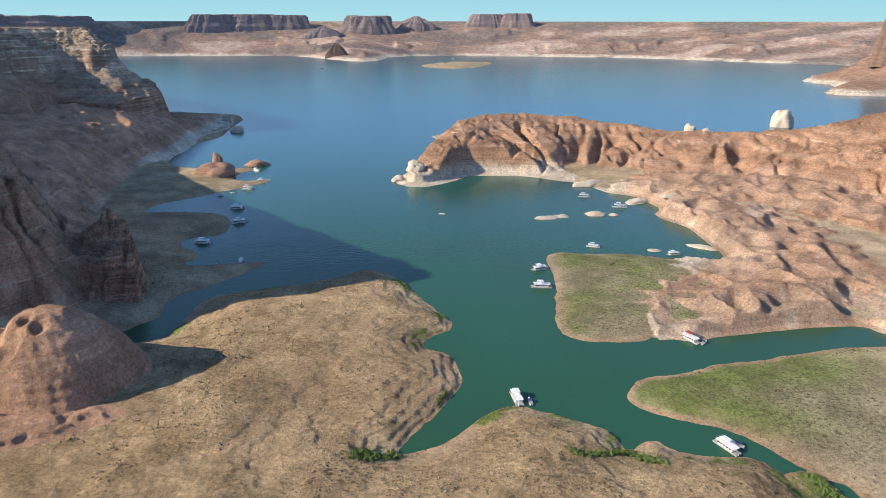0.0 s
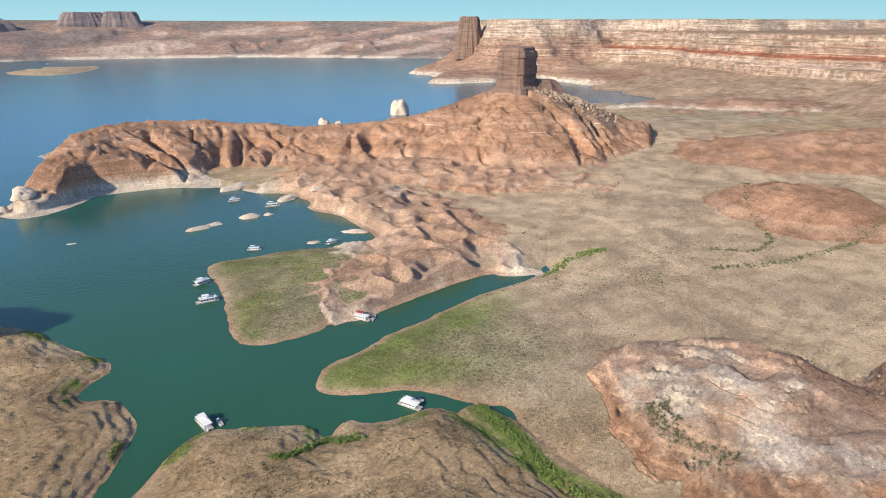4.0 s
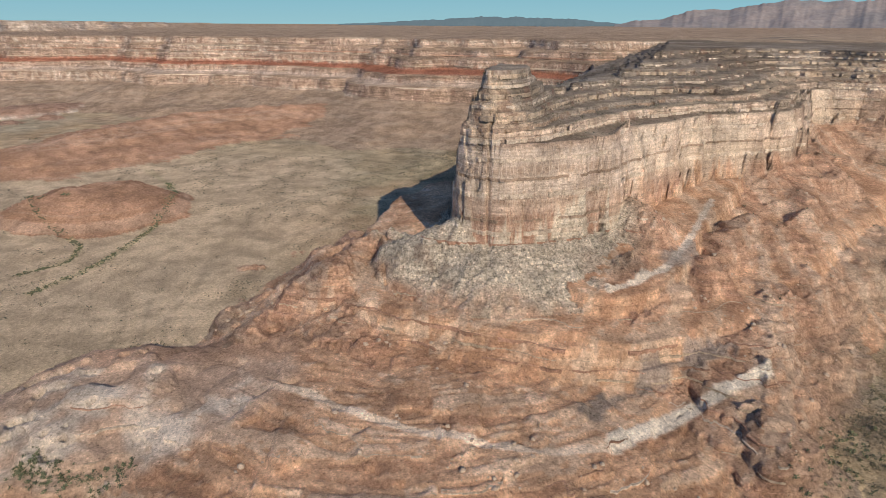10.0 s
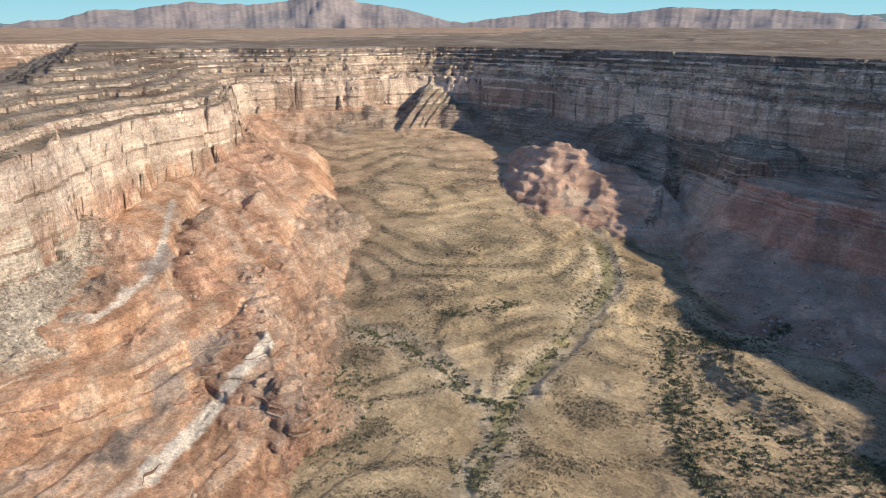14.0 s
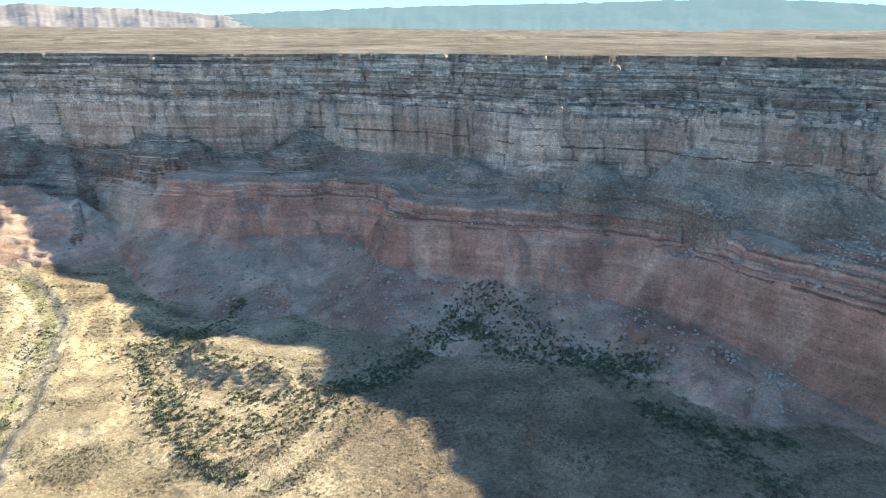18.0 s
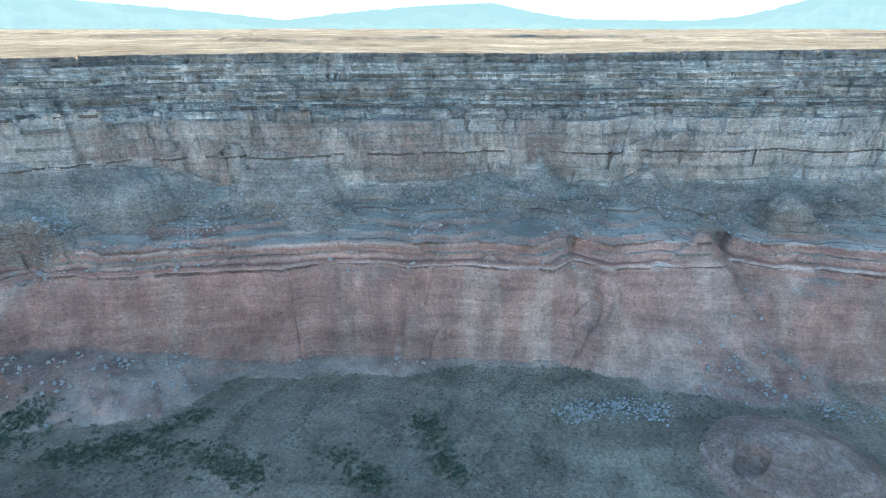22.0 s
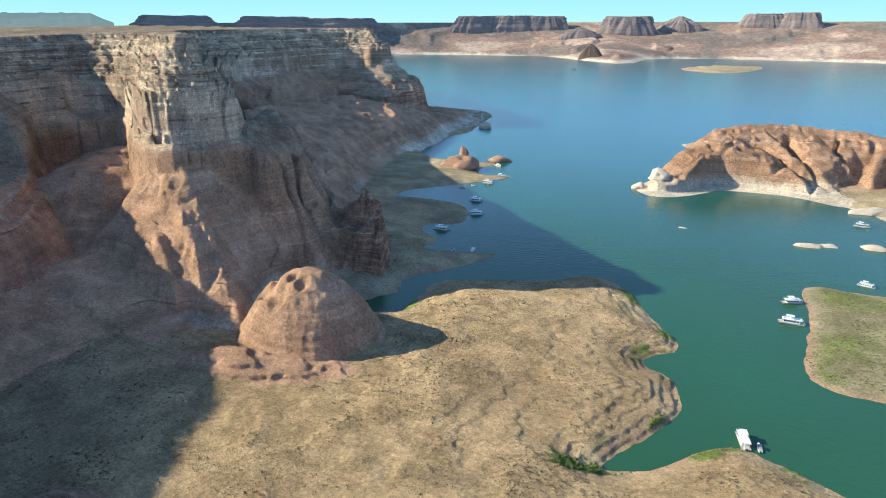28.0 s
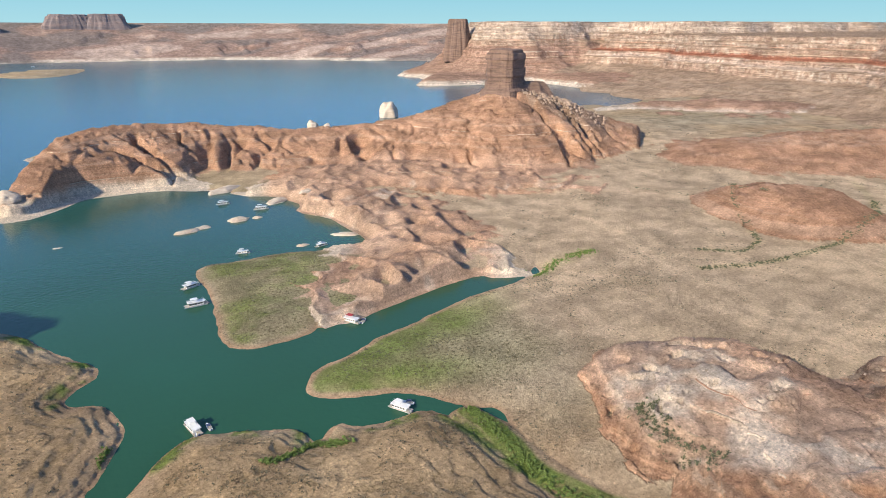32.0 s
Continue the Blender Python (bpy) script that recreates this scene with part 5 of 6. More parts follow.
def stone(name, color, dark, scale=0.08, beds=0.6):
    """Bedded rock for crags and boulders."""
    m, nt, bsdf = nodes_of(name)
    geo = nt.nodes.new("ShaderNodeNewGeometry")
    mp = nt.nodes.new("ShaderNodeMapping")
    mp.inputs["Scale"].default_value = (0.12, 0.12, 1.0)
    nt.links.new(geo.outputs["Position"], mp.inputs["Vector"])
    a = noise_node(nt, scale * 3, 5, 0.65, mp.outputs["Vector"])
    b = noise_node(nt, scale * 5, 6, 0.7, geo.outputs["Position"])
    mix = nt.nodes.new("ShaderNodeMix")
    mix.data_type = "RGBA"
    nt.links.new(ranged(nt, a.outputs["Fac"], 0.35, 0.65, 0, 1), mix.inputs["Factor"])
    mix.inputs["A"].default_value, mix.inputs["B"].default_value = (*color, 1), (*dark, 1)
    nt.links.new(times_color(nt, mix.outputs["Result"], ranged(nt, b.outputs["Fac"], 0.25, 0.75, 0.7, 1.3)), bsdf.inputs["Base Color"])
    bsdf.inputs["Roughness"].default_value = 0.92
    bump = nt.nodes.new("ShaderNodeBump")
    bump.inputs["Strength"].default_value, bump.inputs["Distance"].default_value = 0.7, 1.5
    nt.links.new(b.outputs["Fac"], bump.inputs["Height"])
    nt.links.new(bump.outputs["Normal"], bsdf.inputs["Normal"])
    return m


RED_STONE = stone("red_sandstone", (0.40, 0.23, 0.15), (0.24, 0.14, 0.10))
# Slight distance haze is put into this stone by greying its colour.
HAZED_STONE = stone("hazed_sandstone", (0.27, 0.20, 0.18), (0.17, 0.145, 0.145), 0.02)
BUFF_STONE = stone("buff_sandstone", (0.46, 0.34, 0.25), (0.30, 0.21, 0.15))
WHITE_STONE = stone("bleached_sandstone", (0.66, 0.57, 0.47), (0.52, 0.40, 0.30), 0.2)
GREY_STONE = stone("grey_boulder", (0.50, 0.38, 0.28), (0.33, 0.25, 0.19), 0.3)
# Distance haze on the skyline is put in as blue glow on near-black rock.
HAZE_HILL = stone("haze_glow_hills", (0.03, 0.035, 0.04), (0.02, 0.024, 0.03), 0.003)
haze_glow = HAZE_HILL.node_tree.nodes["Principled BSDF"]
haze_glow.inputs["Specular IOR Level"].default_value = 0.0
haze_glow.inputs["Emission Color"].default_value, haze_glow.inputs["Emission Strength"].default_value = (0.50, 0.73, 0.86, 1), 0.125
TAN_HILL = stone("badland_hills", (0.25, 0.20, 0.18), (0.18, 0.16, 0.155), 0.006)


def rows_mesh(bm, rings, cap=True):
    """Skin closed rings of equal length into bm."""
    made = [[bm.verts.new(p) for p in ring] for ring in rings]
    for a, b in zip(made, made[1:]):
        n = len(a)
        for i in range(n):
            bm.faces.new((a[i], a[(i + 1) % n], b[(i + 1) % n], b[i]))
    if cap:
        mid = bm.verts.new(sum((v.co for v in made[-1]), Vector()) / len(made[-1]))
        for a, b in zip(made[-1], made[-1][1:] + made[-1][:1]):
            bm.faces.new((a, b, mid))
    return made


def crag(bm, cx, cy, rx, ry, turn, levels, seed, rough=0.12, count=72, boxy=0.75):
    """A cliffed rock. levels: (height, scale of the outline)."""
    c, s = math.cos(turn), math.sin(turn)
    rings = []
    for k, (h, scale) in enumerate(levels):
        ring = []
        for i in range(count):
            a = 2 * math.pi * i / count
            ca, sa = math.cos(a), math.sin(a)
            ca, sa = math.copysign(abs(ca) ** boxy, ca), math.copysign(abs(sa) ** boxy, sa)
            q = Vector((ca * 1.7 + seed * 3.1, sa * 1.7, h * 0.004 + seed))
            w = scale * (1 + rough * noise.noise(q * 1.0) * 1.6 + rough * 0.7 * noise.noise(q * 3.1) + rough * 0.22 * noise.noise(Vector((ca * 9, sa * 9, seed + k * 0.12))))
            x, y = rx * w * ca, ry * w * sa
            ring.append((cx + x * c - y * s, cy + x * s + y * c, h + 0.02 * (rx + ry) * rough * 6 * noise.noise(q * 2.3 + Vector((0, 0, 9)))))
        rings.append(ring)
    rows_mesh(bm, rings)


# ---------------------------------------------------------------- the tower on the ridge
tx, ty = 636, 794
tower = tagged(new("rock_tower"), "dark flat-topped sandstone tower on a slickrock cone", "rock tower")
tower.location = (tx, ty, 100)
bm = bmesh.new()
steps = [(-14, 1.35), (-2, 1.22), (1, 1.06), (6, 1.0), (10, 1.0), (10.6, 0.94), (16, 0.95), (16.6, 0.99), (22, 0.97), (27, 0.98), (27.5, 0.92), (33, 0.93), (38, 0.95), (38.6, 0.99), (43, 0.97), (46, 0.95), (47.5, 0.86), (51, 0.84), (52.5, 0.7)]
crag(bm, 0, 0, 30, 25, 0.4, [(h * 1.12 if h > 0 else h, w) for h, w in steps], 2.0, 0.13, 110, 0.5)
DARK_STONE = stone("varnished_sandstone", (0.23, 0.145, 0.105), (0.13, 0.085, 0.065))
part("shaft", bm, DARK_STONE, tower)
bm = bmesh.new()
crag(bm, 44, -10, 26, 12, -0.3, [(-14, 1.5), (-4, 1.2), (4, 1.0), (8, 0.8), (9, 0.5)], 5.0, 0.25, 60)
part("shoulder", bm, DARK_STONE, tower, "low dark rock shoulder")


# ---------------------------------------------------------------- far buttes and hills
def far_butte(name, az0, az1, base, top, dist, label, material, seed, skirt=0.45, flat=True):
    az, half = radians((az0 + az1) / 2), abs(math.tan(radians(az1 - az0) / 2)) * dist
    if dist > 3500:
        for dist in range(int(dist * 0.9), 4880, 20):
            if height(-math.sin(az) * dist, math.cos(az) * dist) >= 190 + dist * math.tan(radians(base)):
                break
        half = abs(math.tan(radians(az1 - az0) / 2)) * dist
    thick = 0.3 if dist > 3500 else 0.8
    ob = tagged(new(name), label, "butte", "far buttes")
    z0, z1 = 190 + dist * math.tan(radians(base)), 190 + dist * math.tan(radians(top))
    cx, cy = -math.sin(az) * dist, math.cos(az) * dist
    ob.location = (cx, cy, z0)
    h = z1 - z0
    bm = bmesh.new()
    crag(bm, 0, 0, half * 1.15, half * thick, az, [(-90, 1.25), (0, 1.14), (h * skirt * 0.5, 1.05), (h * skirt, 0.97)], seed, 0.16, 96)
    part("skirt", bm, material, ob)
    bm = bmesh.new()
    cliff = [(h * skirt - 3, 0.95), (h * (skirt + 0.2), 0.93), (h * (skirt + 0.22), 0.9), (h * 0.85, 0.88), (h * 0.86, 0.84), (h * 0.97, 0.82), (h, 0.76)] if flat else \
            [(h * skirt - 3, 0.9), (h * 0.6, 0.7), (h * 0.62, 0.6), (h * 0.8, 0.42), (h * 0.82, 0.34), (h, 0.12)]
    crag(bm, 0, 0, half * 1.15, half * thick, az, cliff, seed + 0.01, 0.2, 120)
    part("cliff", bm, material, ob)
    return ob


for k, (a0, a1, b, t, d, fl, sk) in enumerate([(20.7, 17.5, -0.1, 0.8, 4650, 1, 0.35), (17.6, 14.0, -0.1, 0.82, 4700, 1, 0.3), (14.7, 11.8, -0.1, 0.78, 4600, 1, 0.35), (11.6, 9.0, -0.9, -0.1, 4450, 0, 0.35),
                                               (8.5, 4.5, -0.6, 0.75, 4500, 1, 0.5), (3.6, 1.0, -0.3, 0.72, 4550, 0, 0.4), (10.0, 8.6, -2.5, -1.45, 4000, 0, 0.3), (-2.5, -5.1, 0.1, 0.9, 4850, 1, 0.6),
                                               (-5.1, -7.5, -0.1, 0.97, 4750, 1, 0.45), (-33.6, -35.3, -0.9, 0.68, 2700, 1, 0.35), (46.3, 41.2, 0.1, 0.75, 4850, 1, 0.3), (38.5, 33.5, 0.1, 0.72, 4850, 1, 0.3), (33.5, 28.3, 0.1, 0.6, 4850, 1, 0.3)]):
    far_butte("butte", a0, a1, b, t, d, "far sandstone butte rising from the plain" if fl else "far ragged sandstone crag on the plain", HAZED_STONE if d > 4300 else DARK_STONE, 3.7 * k + 1.3, sk, bool(fl))


def far_range(name, line, dist, base, label, material, seed, rough):
    """A chain of hills: heading and skyline angle at each point."""
    a = np.linspace(line[0][0], line[-1][0], 340)
    order = sorted(line)
    e = np.interp(a, [q[0] for q in order], [q[1] for q in order])
    bm = bmesh.new()
    grid = []
    for i, (az, el) in enumerate(zip(a, e)):
        column = []
        for j in range(14):
            f = j / 13
            r = dist - 700 * (1 - f) + 60 * noise.noise(Vector((az * 0.4, f * 3, seed)))
            crest = math.tan(radians(el)) * dist
            low = math.tan(radians(base)) * dist
            gull = abs(noise.noise(Vector((az * 0.35, f * 1.5, seed + 4)))) + 0.5 * abs(noise.noise(Vector((az * 1.1, f * 3, seed + 7)))) + 0.3 * abs(noise.noise(Vector((az * 3.0, f * 5, seed + 8))))
            g = f + 0.12 * noise.noise(Vector((az * 0.6, f * 2, seed + 2)))
            prof = 0.55 * g + 0.45 * (math.floor(g * 4) + min(1.0, max(0.0, (g * 4 % 1 - 0.55) / 0.3))) / 4
            prof = prof if f < 0.92 else 1.0
            hh = low + (crest - low) * min(prof, 1.0) - rough * (crest - low) * gull * math.sin(math.pi * f) + (9 * noise.noise(Vector((az * 0.9, 0, seed))) + 5 * noise.noise(Vector((az * 3.1, 0, seed)))) * f * min(1.0, (crest - low) / 90)
            column.append(bm.verts.new((-math.sin(radians(az)) * r, math.cos(radians(az)) * r, 190 + hh)))
        column.append(bm.verts.new((-math.sin(radians(az)) * (dist + 150), math.cos(radians(az)) * (dist + 150), 100)))
        grid.append(column)
    for p, q in zip(grid, grid[1:]):
        for j in range(14):
            bm.faces.new((p[j], q[j], q[j + 1], p[j + 1])).smooth = True
    bmesh.ops.recalc_face_normals(bm, faces=bm.faces)
    me = bpy.data.meshes.new(name)
    bm.to_mesh(me)
    bm.free()
    me.materials.append(material)
    return tagged(new(name, me), label, "hills", "", "structure")


def sky_ring(dist, low, high):
    """The clear sky just above the horizon."""
    bm = bmesh.new()
    rings = [[(-math.sin(a) * dist, math.cos(a) * dist, h) for a in np.linspace(0, 2 * math.pi, 96, endpoint=False)] for h in (low, high)]
    rows_mesh(bm, rings, cap=False)
    m, nt, bsdf = nodes_of("horizon_sky")
    geo = nt.nodes.new("ShaderNodeNewGeometry")
    xyz = nt.nodes.new("ShaderNodeSeparateXYZ")
    nt.links.new(geo.outputs["Position"], xyz.inputs["Vector"])
    mix = nt.nodes.new("ShaderNodeMix")
    mix.data_type = "RGBA"
    nt.links.new(ranged(nt, xyz.outputs["Z"], 190, 420, 0, 1), mix.inputs["Factor"])
    mix.inputs["A"].default_value, mix.inputs["B"].default_value = (0.165, 0.30, 0.35, 1), (0.125, 0.27, 0.345, 1)
    nt.links.new(mix.outputs["Result"], bsdf.inputs["Emission Color"])
    bsdf.inputs["Emission Strength"].default_value = 1.0
    bsdf.inputs["Base Color"].default_value, bsdf.inputs["Roughness"].default_value, bsdf.inputs["Specular IOR Level"].default_value = (0, 0, 0, 1), 1.0, 0.0
    me = bpy.data.meshes.new("backdrop")
    bm.to_mesh(me)
    bm.free()
    me.materials.append(m)
    return tagged(new("backdrop", me), "clear pale blue sky above the horizon", "sky", "", "structure")


sky_ring(4975, -60, 440)
far_range("backdrop", [(-84, 0.2), (-88, 0.35), (-97, 0.8), (-104, 0.6), (-108, 0.2)], 4800, -0.4, "pale far hills on the skyline", HAZE_HILL, 1.0, 0.4)
far_range("backdrop", [(-107.5, 0.1), (-109, 0.45), (-111, 0.5), (-113.5, 1.25), (-116, 1.25), (-120, 1.85), (-125, 1.7), (-128, 2.0), (-129.6, 2.9), (-132, 2.9), (-134, 1.95), (-138, 1.4), (-141, 0.6), (-143.5, 0.2)], 4650, -0.7, "tan badland hills under a flat butte", TAN_HILL, 3.0, 0.12)
far_range("backdrop", [(-142, 0.2), (-146, 0.7), (-151, 1.3), (-156, 1.0), (-160, 1.5), (-164, 1.25), (-168, 1.2), (-173, 0.8), (-177, 0.4), (-180, 0.1)], 4750, -0.6, "long tan hills beyond the plateau", TAN_HILL, 5.0, 0.12)
far_range("backdrop", [(190, 0.4), (186, 0.8), (180, 1.15), (172, 1.45), (167, 1.6), (157, 1.75), (150, 1.9), (143, 2.0), (136, 1.5), (130, 1.0), (122, 0.2)], 4800, -0.7, "long hazy blue plateau on the skyline", HAZE_HILL, 7.0, 0.2)
far_range("backdrop", [(124, 0.3), (118, 1.0), (112, 1.5), (106, 1.75), (102, 0.9), (99, 0.45), (94, 0.35), (88, 0.3)], 4850, -0.6, "hazy blue mesa on the skyline", HAZE_HILL, 9.0, 0.2)
far_range("backdrop", [(90, 0.25), (86, 0.6), (81.5, 1.75), (78, 1.95), (75, 1.88), (72, 0.95), (69, 0.4), (64, 0.5), (61, 0.6), (58, 0.88), (50, 0.92), (48.4, 0.2)], 4850, -0.5, "hazy blue mountain dome on the skyline", HAZE_HILL, 11.0, 0.2)


# ---------------------------------------------------------------- rocks and islets in the lake
def rock_mesh(seed, sx, sy, sz, rough=0.3):
    bm = bmesh.new()
    bmesh.ops.create_icosphere(bm, subdivisions=4, radius=1)
    for v in bm.verts:
        q = v.co.copy()
        n = noise.noise(q * 1.1 + Vector((seed, 0, 0))) * rough + 0.4 * rough * noise.noise(q * 2.9 + Vector((0, seed, 0))) + 0.15 * rough * noise.noise(q * 8 + Vector((0, 0, seed)))
        v.co = Vector((q.x * sx, q.y * sy, q.z * sz)) * (1 + n)
        if v.co.z < 0:
            v.co.z *= 0.4
    for f in bm.faces:
        f.smooth = True
    return bm


for k, (x, y, sx, sy, sz, turn, white) in enumerate([(110, 626, 15, 6, 3.5, 0.2, 1), (126, 632, 8, 5, 3, 0, 1), (164, 640, 12, 7, 4, 0.1, 1), (182, 638, 6, 4, 2.5, 0, 1), (186, 772, 24, 9, 6, 0.3, 1), (236, 535, 13, 6, 3, -0.5, 1),
                                                     (190, 527, 7, 4, 2, 0, 1), (-36, 796, 12, 9, 11, 0, 1), (-58, 792, 9, 8, 7, 0.5, 1), (-388, 1183, 13, 9, 11, 0, 1), (680, 1262, 22, 18, 36, 0, 1), (470, 1193, 11, 10, 17, 0, 1),
                                                     (497, 1185, 7, 7, 10, 0, 1), (-299, 811, 27, 18, 17, 0.3, 0), (-324, 889, 8, 7, 19, 0, 0), (-266, 885, 20, 10, 9, 0.1, 0), (-1, 641, 5, 2, 1.2, 0, 1), (222, 690, 16, 9, 4, 0.5, 1), (250, 670, 9, 6, 3.5, 0.2, 1)]):
    bm = rock_mesh(k * 2.7 + 0.4, sx, sy, sz)
    me = bpy.data.meshes.new("islet_rock")
    bm.to_mesh(me)
    bm.free()
    me.materials.append(WHITE_STONE if white else RED_STONE)
    ob = tagged(new("islet_rock", me), "rounded white rock rising from the lake" if white else "rounded orange rock on a sandy spit", "rock", "rocks along the shore")
    ob.matrix_world = pose(x, y, max(height(x, y), -0.6) - 0.25 * sz * 0.2, 0, 0, math.degrees(turn))

# ---------------------------------------------------------------- boats
HULL = plain("white_gelcoat", (0.78, 0.78, 0.76), 0.3, 0, 0.05)
ALU = plain("brushed_aluminium", (0.55, 0.56, 0.57), 0.35, 0.9, 0.08)
GLASS = plain("tinted_glass", (0.03, 0.035, 0.045), 0.08, 0, 0.1)
REDC = plain("red_canvas", (0.42, 0.05, 0.06), 0.8, 0, 0.15)
BLUEC = plain("navy_canvas", (0.05, 0.07, 0.13), 0.8, 0, 0.15)
TANC = plain("tan_deck", (0.42, 0.38, 0.32), 0.8, 0, 0.15)


def block(bm, x0, x1, y0, y1, z0, z1, taper=0.0, bevel=0.08):
    made = bmesh.ops.create_cube(bm, size=1)["verts"]
    for v in made:
        t = taper if v.co.z > 0 else 0
        v.co = Vector(((x0 + x1) / 2 + v.co.x * (x1 - x0 - 2 * t), (y0 + y1) / 2 + v.co.y * (y1 - y0 - 2 * t * 0.4), z0 if v.co.z < 0 else z1))
    edges = list({e for v in made for e in v.link_edges})
    if bevel:
        bmesh.ops.bevel(bm, geom=edges, offset=bevel, segments=2, affect="EDGES")


def tube(bm, a, b, r=0.04, n=6):
    a, b = Vector(a), Vector(b)
    d = (b - a)
    m = d.to_track_quat("Z", "Y").to_matrix()
    ra = [bm.verts.new(a + m @ Vector((r * math.cos(6.283 * i / n), r * math.sin(6.283 * i / n), 0))) for i in range(n)]
    rb = [bm.verts.new(b + m @ Vector((r * math.cos(6.283 * i / n), r * math.sin(6.283 * i / n), 0))) for i in range(n)]
    for i in range(n):
        bm.faces.new((ra[i], ra[(i + 1) % n], rb[(i + 1) % n], rb[i]))


def one(fn, *args, **kw):
    bm = bmesh.new()
    fn(bm, *args, **kw)
    return bm


def pontoon(bm, y, length):
    rings = []
    for k, (x, s) in enumerate([(-0.5, 0.6), (-0.49, 1), (0.36, 1), (0.43, 0.8), (0.48, 0.45), (0.5, 0.1)]):
        rings.append([(x * length, y + 0.62 * s * math.cos(6.283 * i / 12), 0.25 + 0.55 * s * math.sin(6.283 * i / 12) + (1 - s) * 0.3) for i in range(12)])
    rows_mesh(bm, rings)


def houseboat(canvas, length=15.5, slide=True):
    """Two pontoons, deck, cabin with windows, railed roof deck under an awning."""
    L, W = length, 4.8
    b = new("houseboat")
    for y in (-1.6, 1.6):
        part("pontoon", one(pontoon, y, L), ALU, b)
    part("deck", one(block, -L / 2, L / 2 - 0.6, -W / 2, W / 2, 0.8, 1.0), TANC, b)
    cabin = part("cabin", one(block, -L * 0.32, L * 0.27, -W / 2 + 0.35, W / 2 - 0.35, 1.0, 3.2, 0.12), HULL, b, "white cabin")
    for side in (-1, 1):
        for k in range(5):
            x = -L * 0.27 + k * L * 0.115
            y = side * (W / 2 - 0.36)
            part("window", one(block, x, x + L * 0.085, y - 0.05, y + 0.05, 1.75, 2.7, 0, 0.03), GLASS, cabin)
    part("window", one(block, L * 0.265, L * 0.275 + 0.02, -1.5, 1.5, 1.6, 2.8, 0, 0.03), GLASS, cabin)
    part("roof_deck", one(block, -L * 0.40, L * 0.36, -W / 2, W / 2, 3.2, 3.38), HULL, b)
    rail = part("railing", one(tube, (-L * 0.39, W / 2 - 0.05, 4.2), (L * 0.35, W / 2 - 0.05, 4.2)), ALU, b)
    part("rail", one(tube, (-L * 0.39, -W / 2 + 0.05, 4.2), (L * 0.35, -W / 2 + 0.05, 4.2)), ALU, rail)
    part("rail", one(tube, (L * 0.35, -W / 2 + 0.05, 4.2), (L * 0.35, W / 2 - 0.05, 4.2)), ALU, rail)
    for k in range(6):
        for side in (-1, 1):
            x = -L * 0.39 + k * L * 0.148
            part("post", one(tube, (x, side * (W / 2 - 0.05), 3.38), (x, side * (W / 2 - 0.05), 4.2)), ALU, rail)
    part("awning", one(block, -L * 0.10, L * 0.22, -W / 2 + 0.5, W / 2 - 0.5, 5.3, 5.42, 0.2), canvas, b)
    for x in (-L * 0.09, L * 0.21):
        for side in (-1, 1):
            part("awning_pole", one(tube, (x, side * (W / 2 - 0.7), 3.38), (x, side * (W / 2 - 0.7), 5.3)), ALU, b)
    part("helm", one(block, L * 0.27, L * 0.31, -0.6, 0.6, 3.38, 4.4, 0.1), HULL, b)
    if slide:
        bm = bmesh.new()
        pts = [(-L * 0.40, 3.9), (-L * 0.44, 3.4), (-L * 0.47, 2.2), (-L * 0.5, 1.3), (-L * 0.54, 0.9)]
        rows = [[bm.verts.new((x, y, h)) for y, h in ((1.0, h + 0.25), (1.15, h), (1.75, h), (1.9, h + 0.25))] for x, h in pts]
        for p, q in zip(rows, rows[1:]):
            for i in range(3):
                bm.faces.new((p[i], p[i + 1], q[i + 1], q[i]))
        bmesh.ops.solidify(bm, geom=bm.faces[:], thickness=0.06)
        part("slide", bm, HULL, b, "white plastic slide")
    part("engine", one(block, -L * 0.56, -L / 2, -0.4, 0.4, 0.4, 1.5, 0.1), BLUEC, b)
    return b


def cruiser(canvas, length=8.0):
    """A small motor boat with a canvas top."""
    L, W = length, 2.6
    b = new("motor_boat")
    bm = bmesh.new()
    rings = []
    for x, w, lo, hi in [(-0.5, 0.9, 0.0, 1.0), (-0.2, 1.0, -0.05, 1.05), (0.15, 0.95, 0.0, 1.15), (0.36, 0.6, 0.2, 1.3), (0.47, 0.22, 0.6, 1.4), (0.5, 0.05, 0.9, 1.45)]:
        rings.append([(x * L, -W / 2 * w, hi), (x * L, -W / 2 * w * 0.85, lo + 0.3), (x * L, 0, lo - 0.2), (x * L, W / 2 * w * 0.85, lo + 0.3), (x * L, W / 2 * w, hi)])
    made = rows_mesh(bm, rings)
    bm.faces.new(made[0][::-1])
    part("hull", bm, HULL, b)
    part("cockpit", one(block, -L * 0.42, L * 0.12, -W * 0.36, W * 0.36, 1.0, 1.25, 0.1), TANC, b)
    part("windscreen", one(block, L * 0.08, L * 0.13, -W * 0.38, W * 0.38, 1.1, 1.9, 0.1, 0.03), GLASS, b)
    part("canopy", one(block, -L * 0.25, L * 0.12, -W * 0.42, W * 0.42, 2.4, 2.5, 0.15), canvas, b)
    for x in (-L * 0.24, L * 0.1):
        for side in (-1, 1):
            part("canopy_pole", one(tube, (x, side * W * 0.4, 1.1), (x, side * W * 0.4, 2.4), 0.03), ALU, b)
    part("outboard", one(block, -L * 0.58, -L * 0.5, -0.3, 0.3, 0.2, 1.5, 0.08), BLUEC, b)
    return b


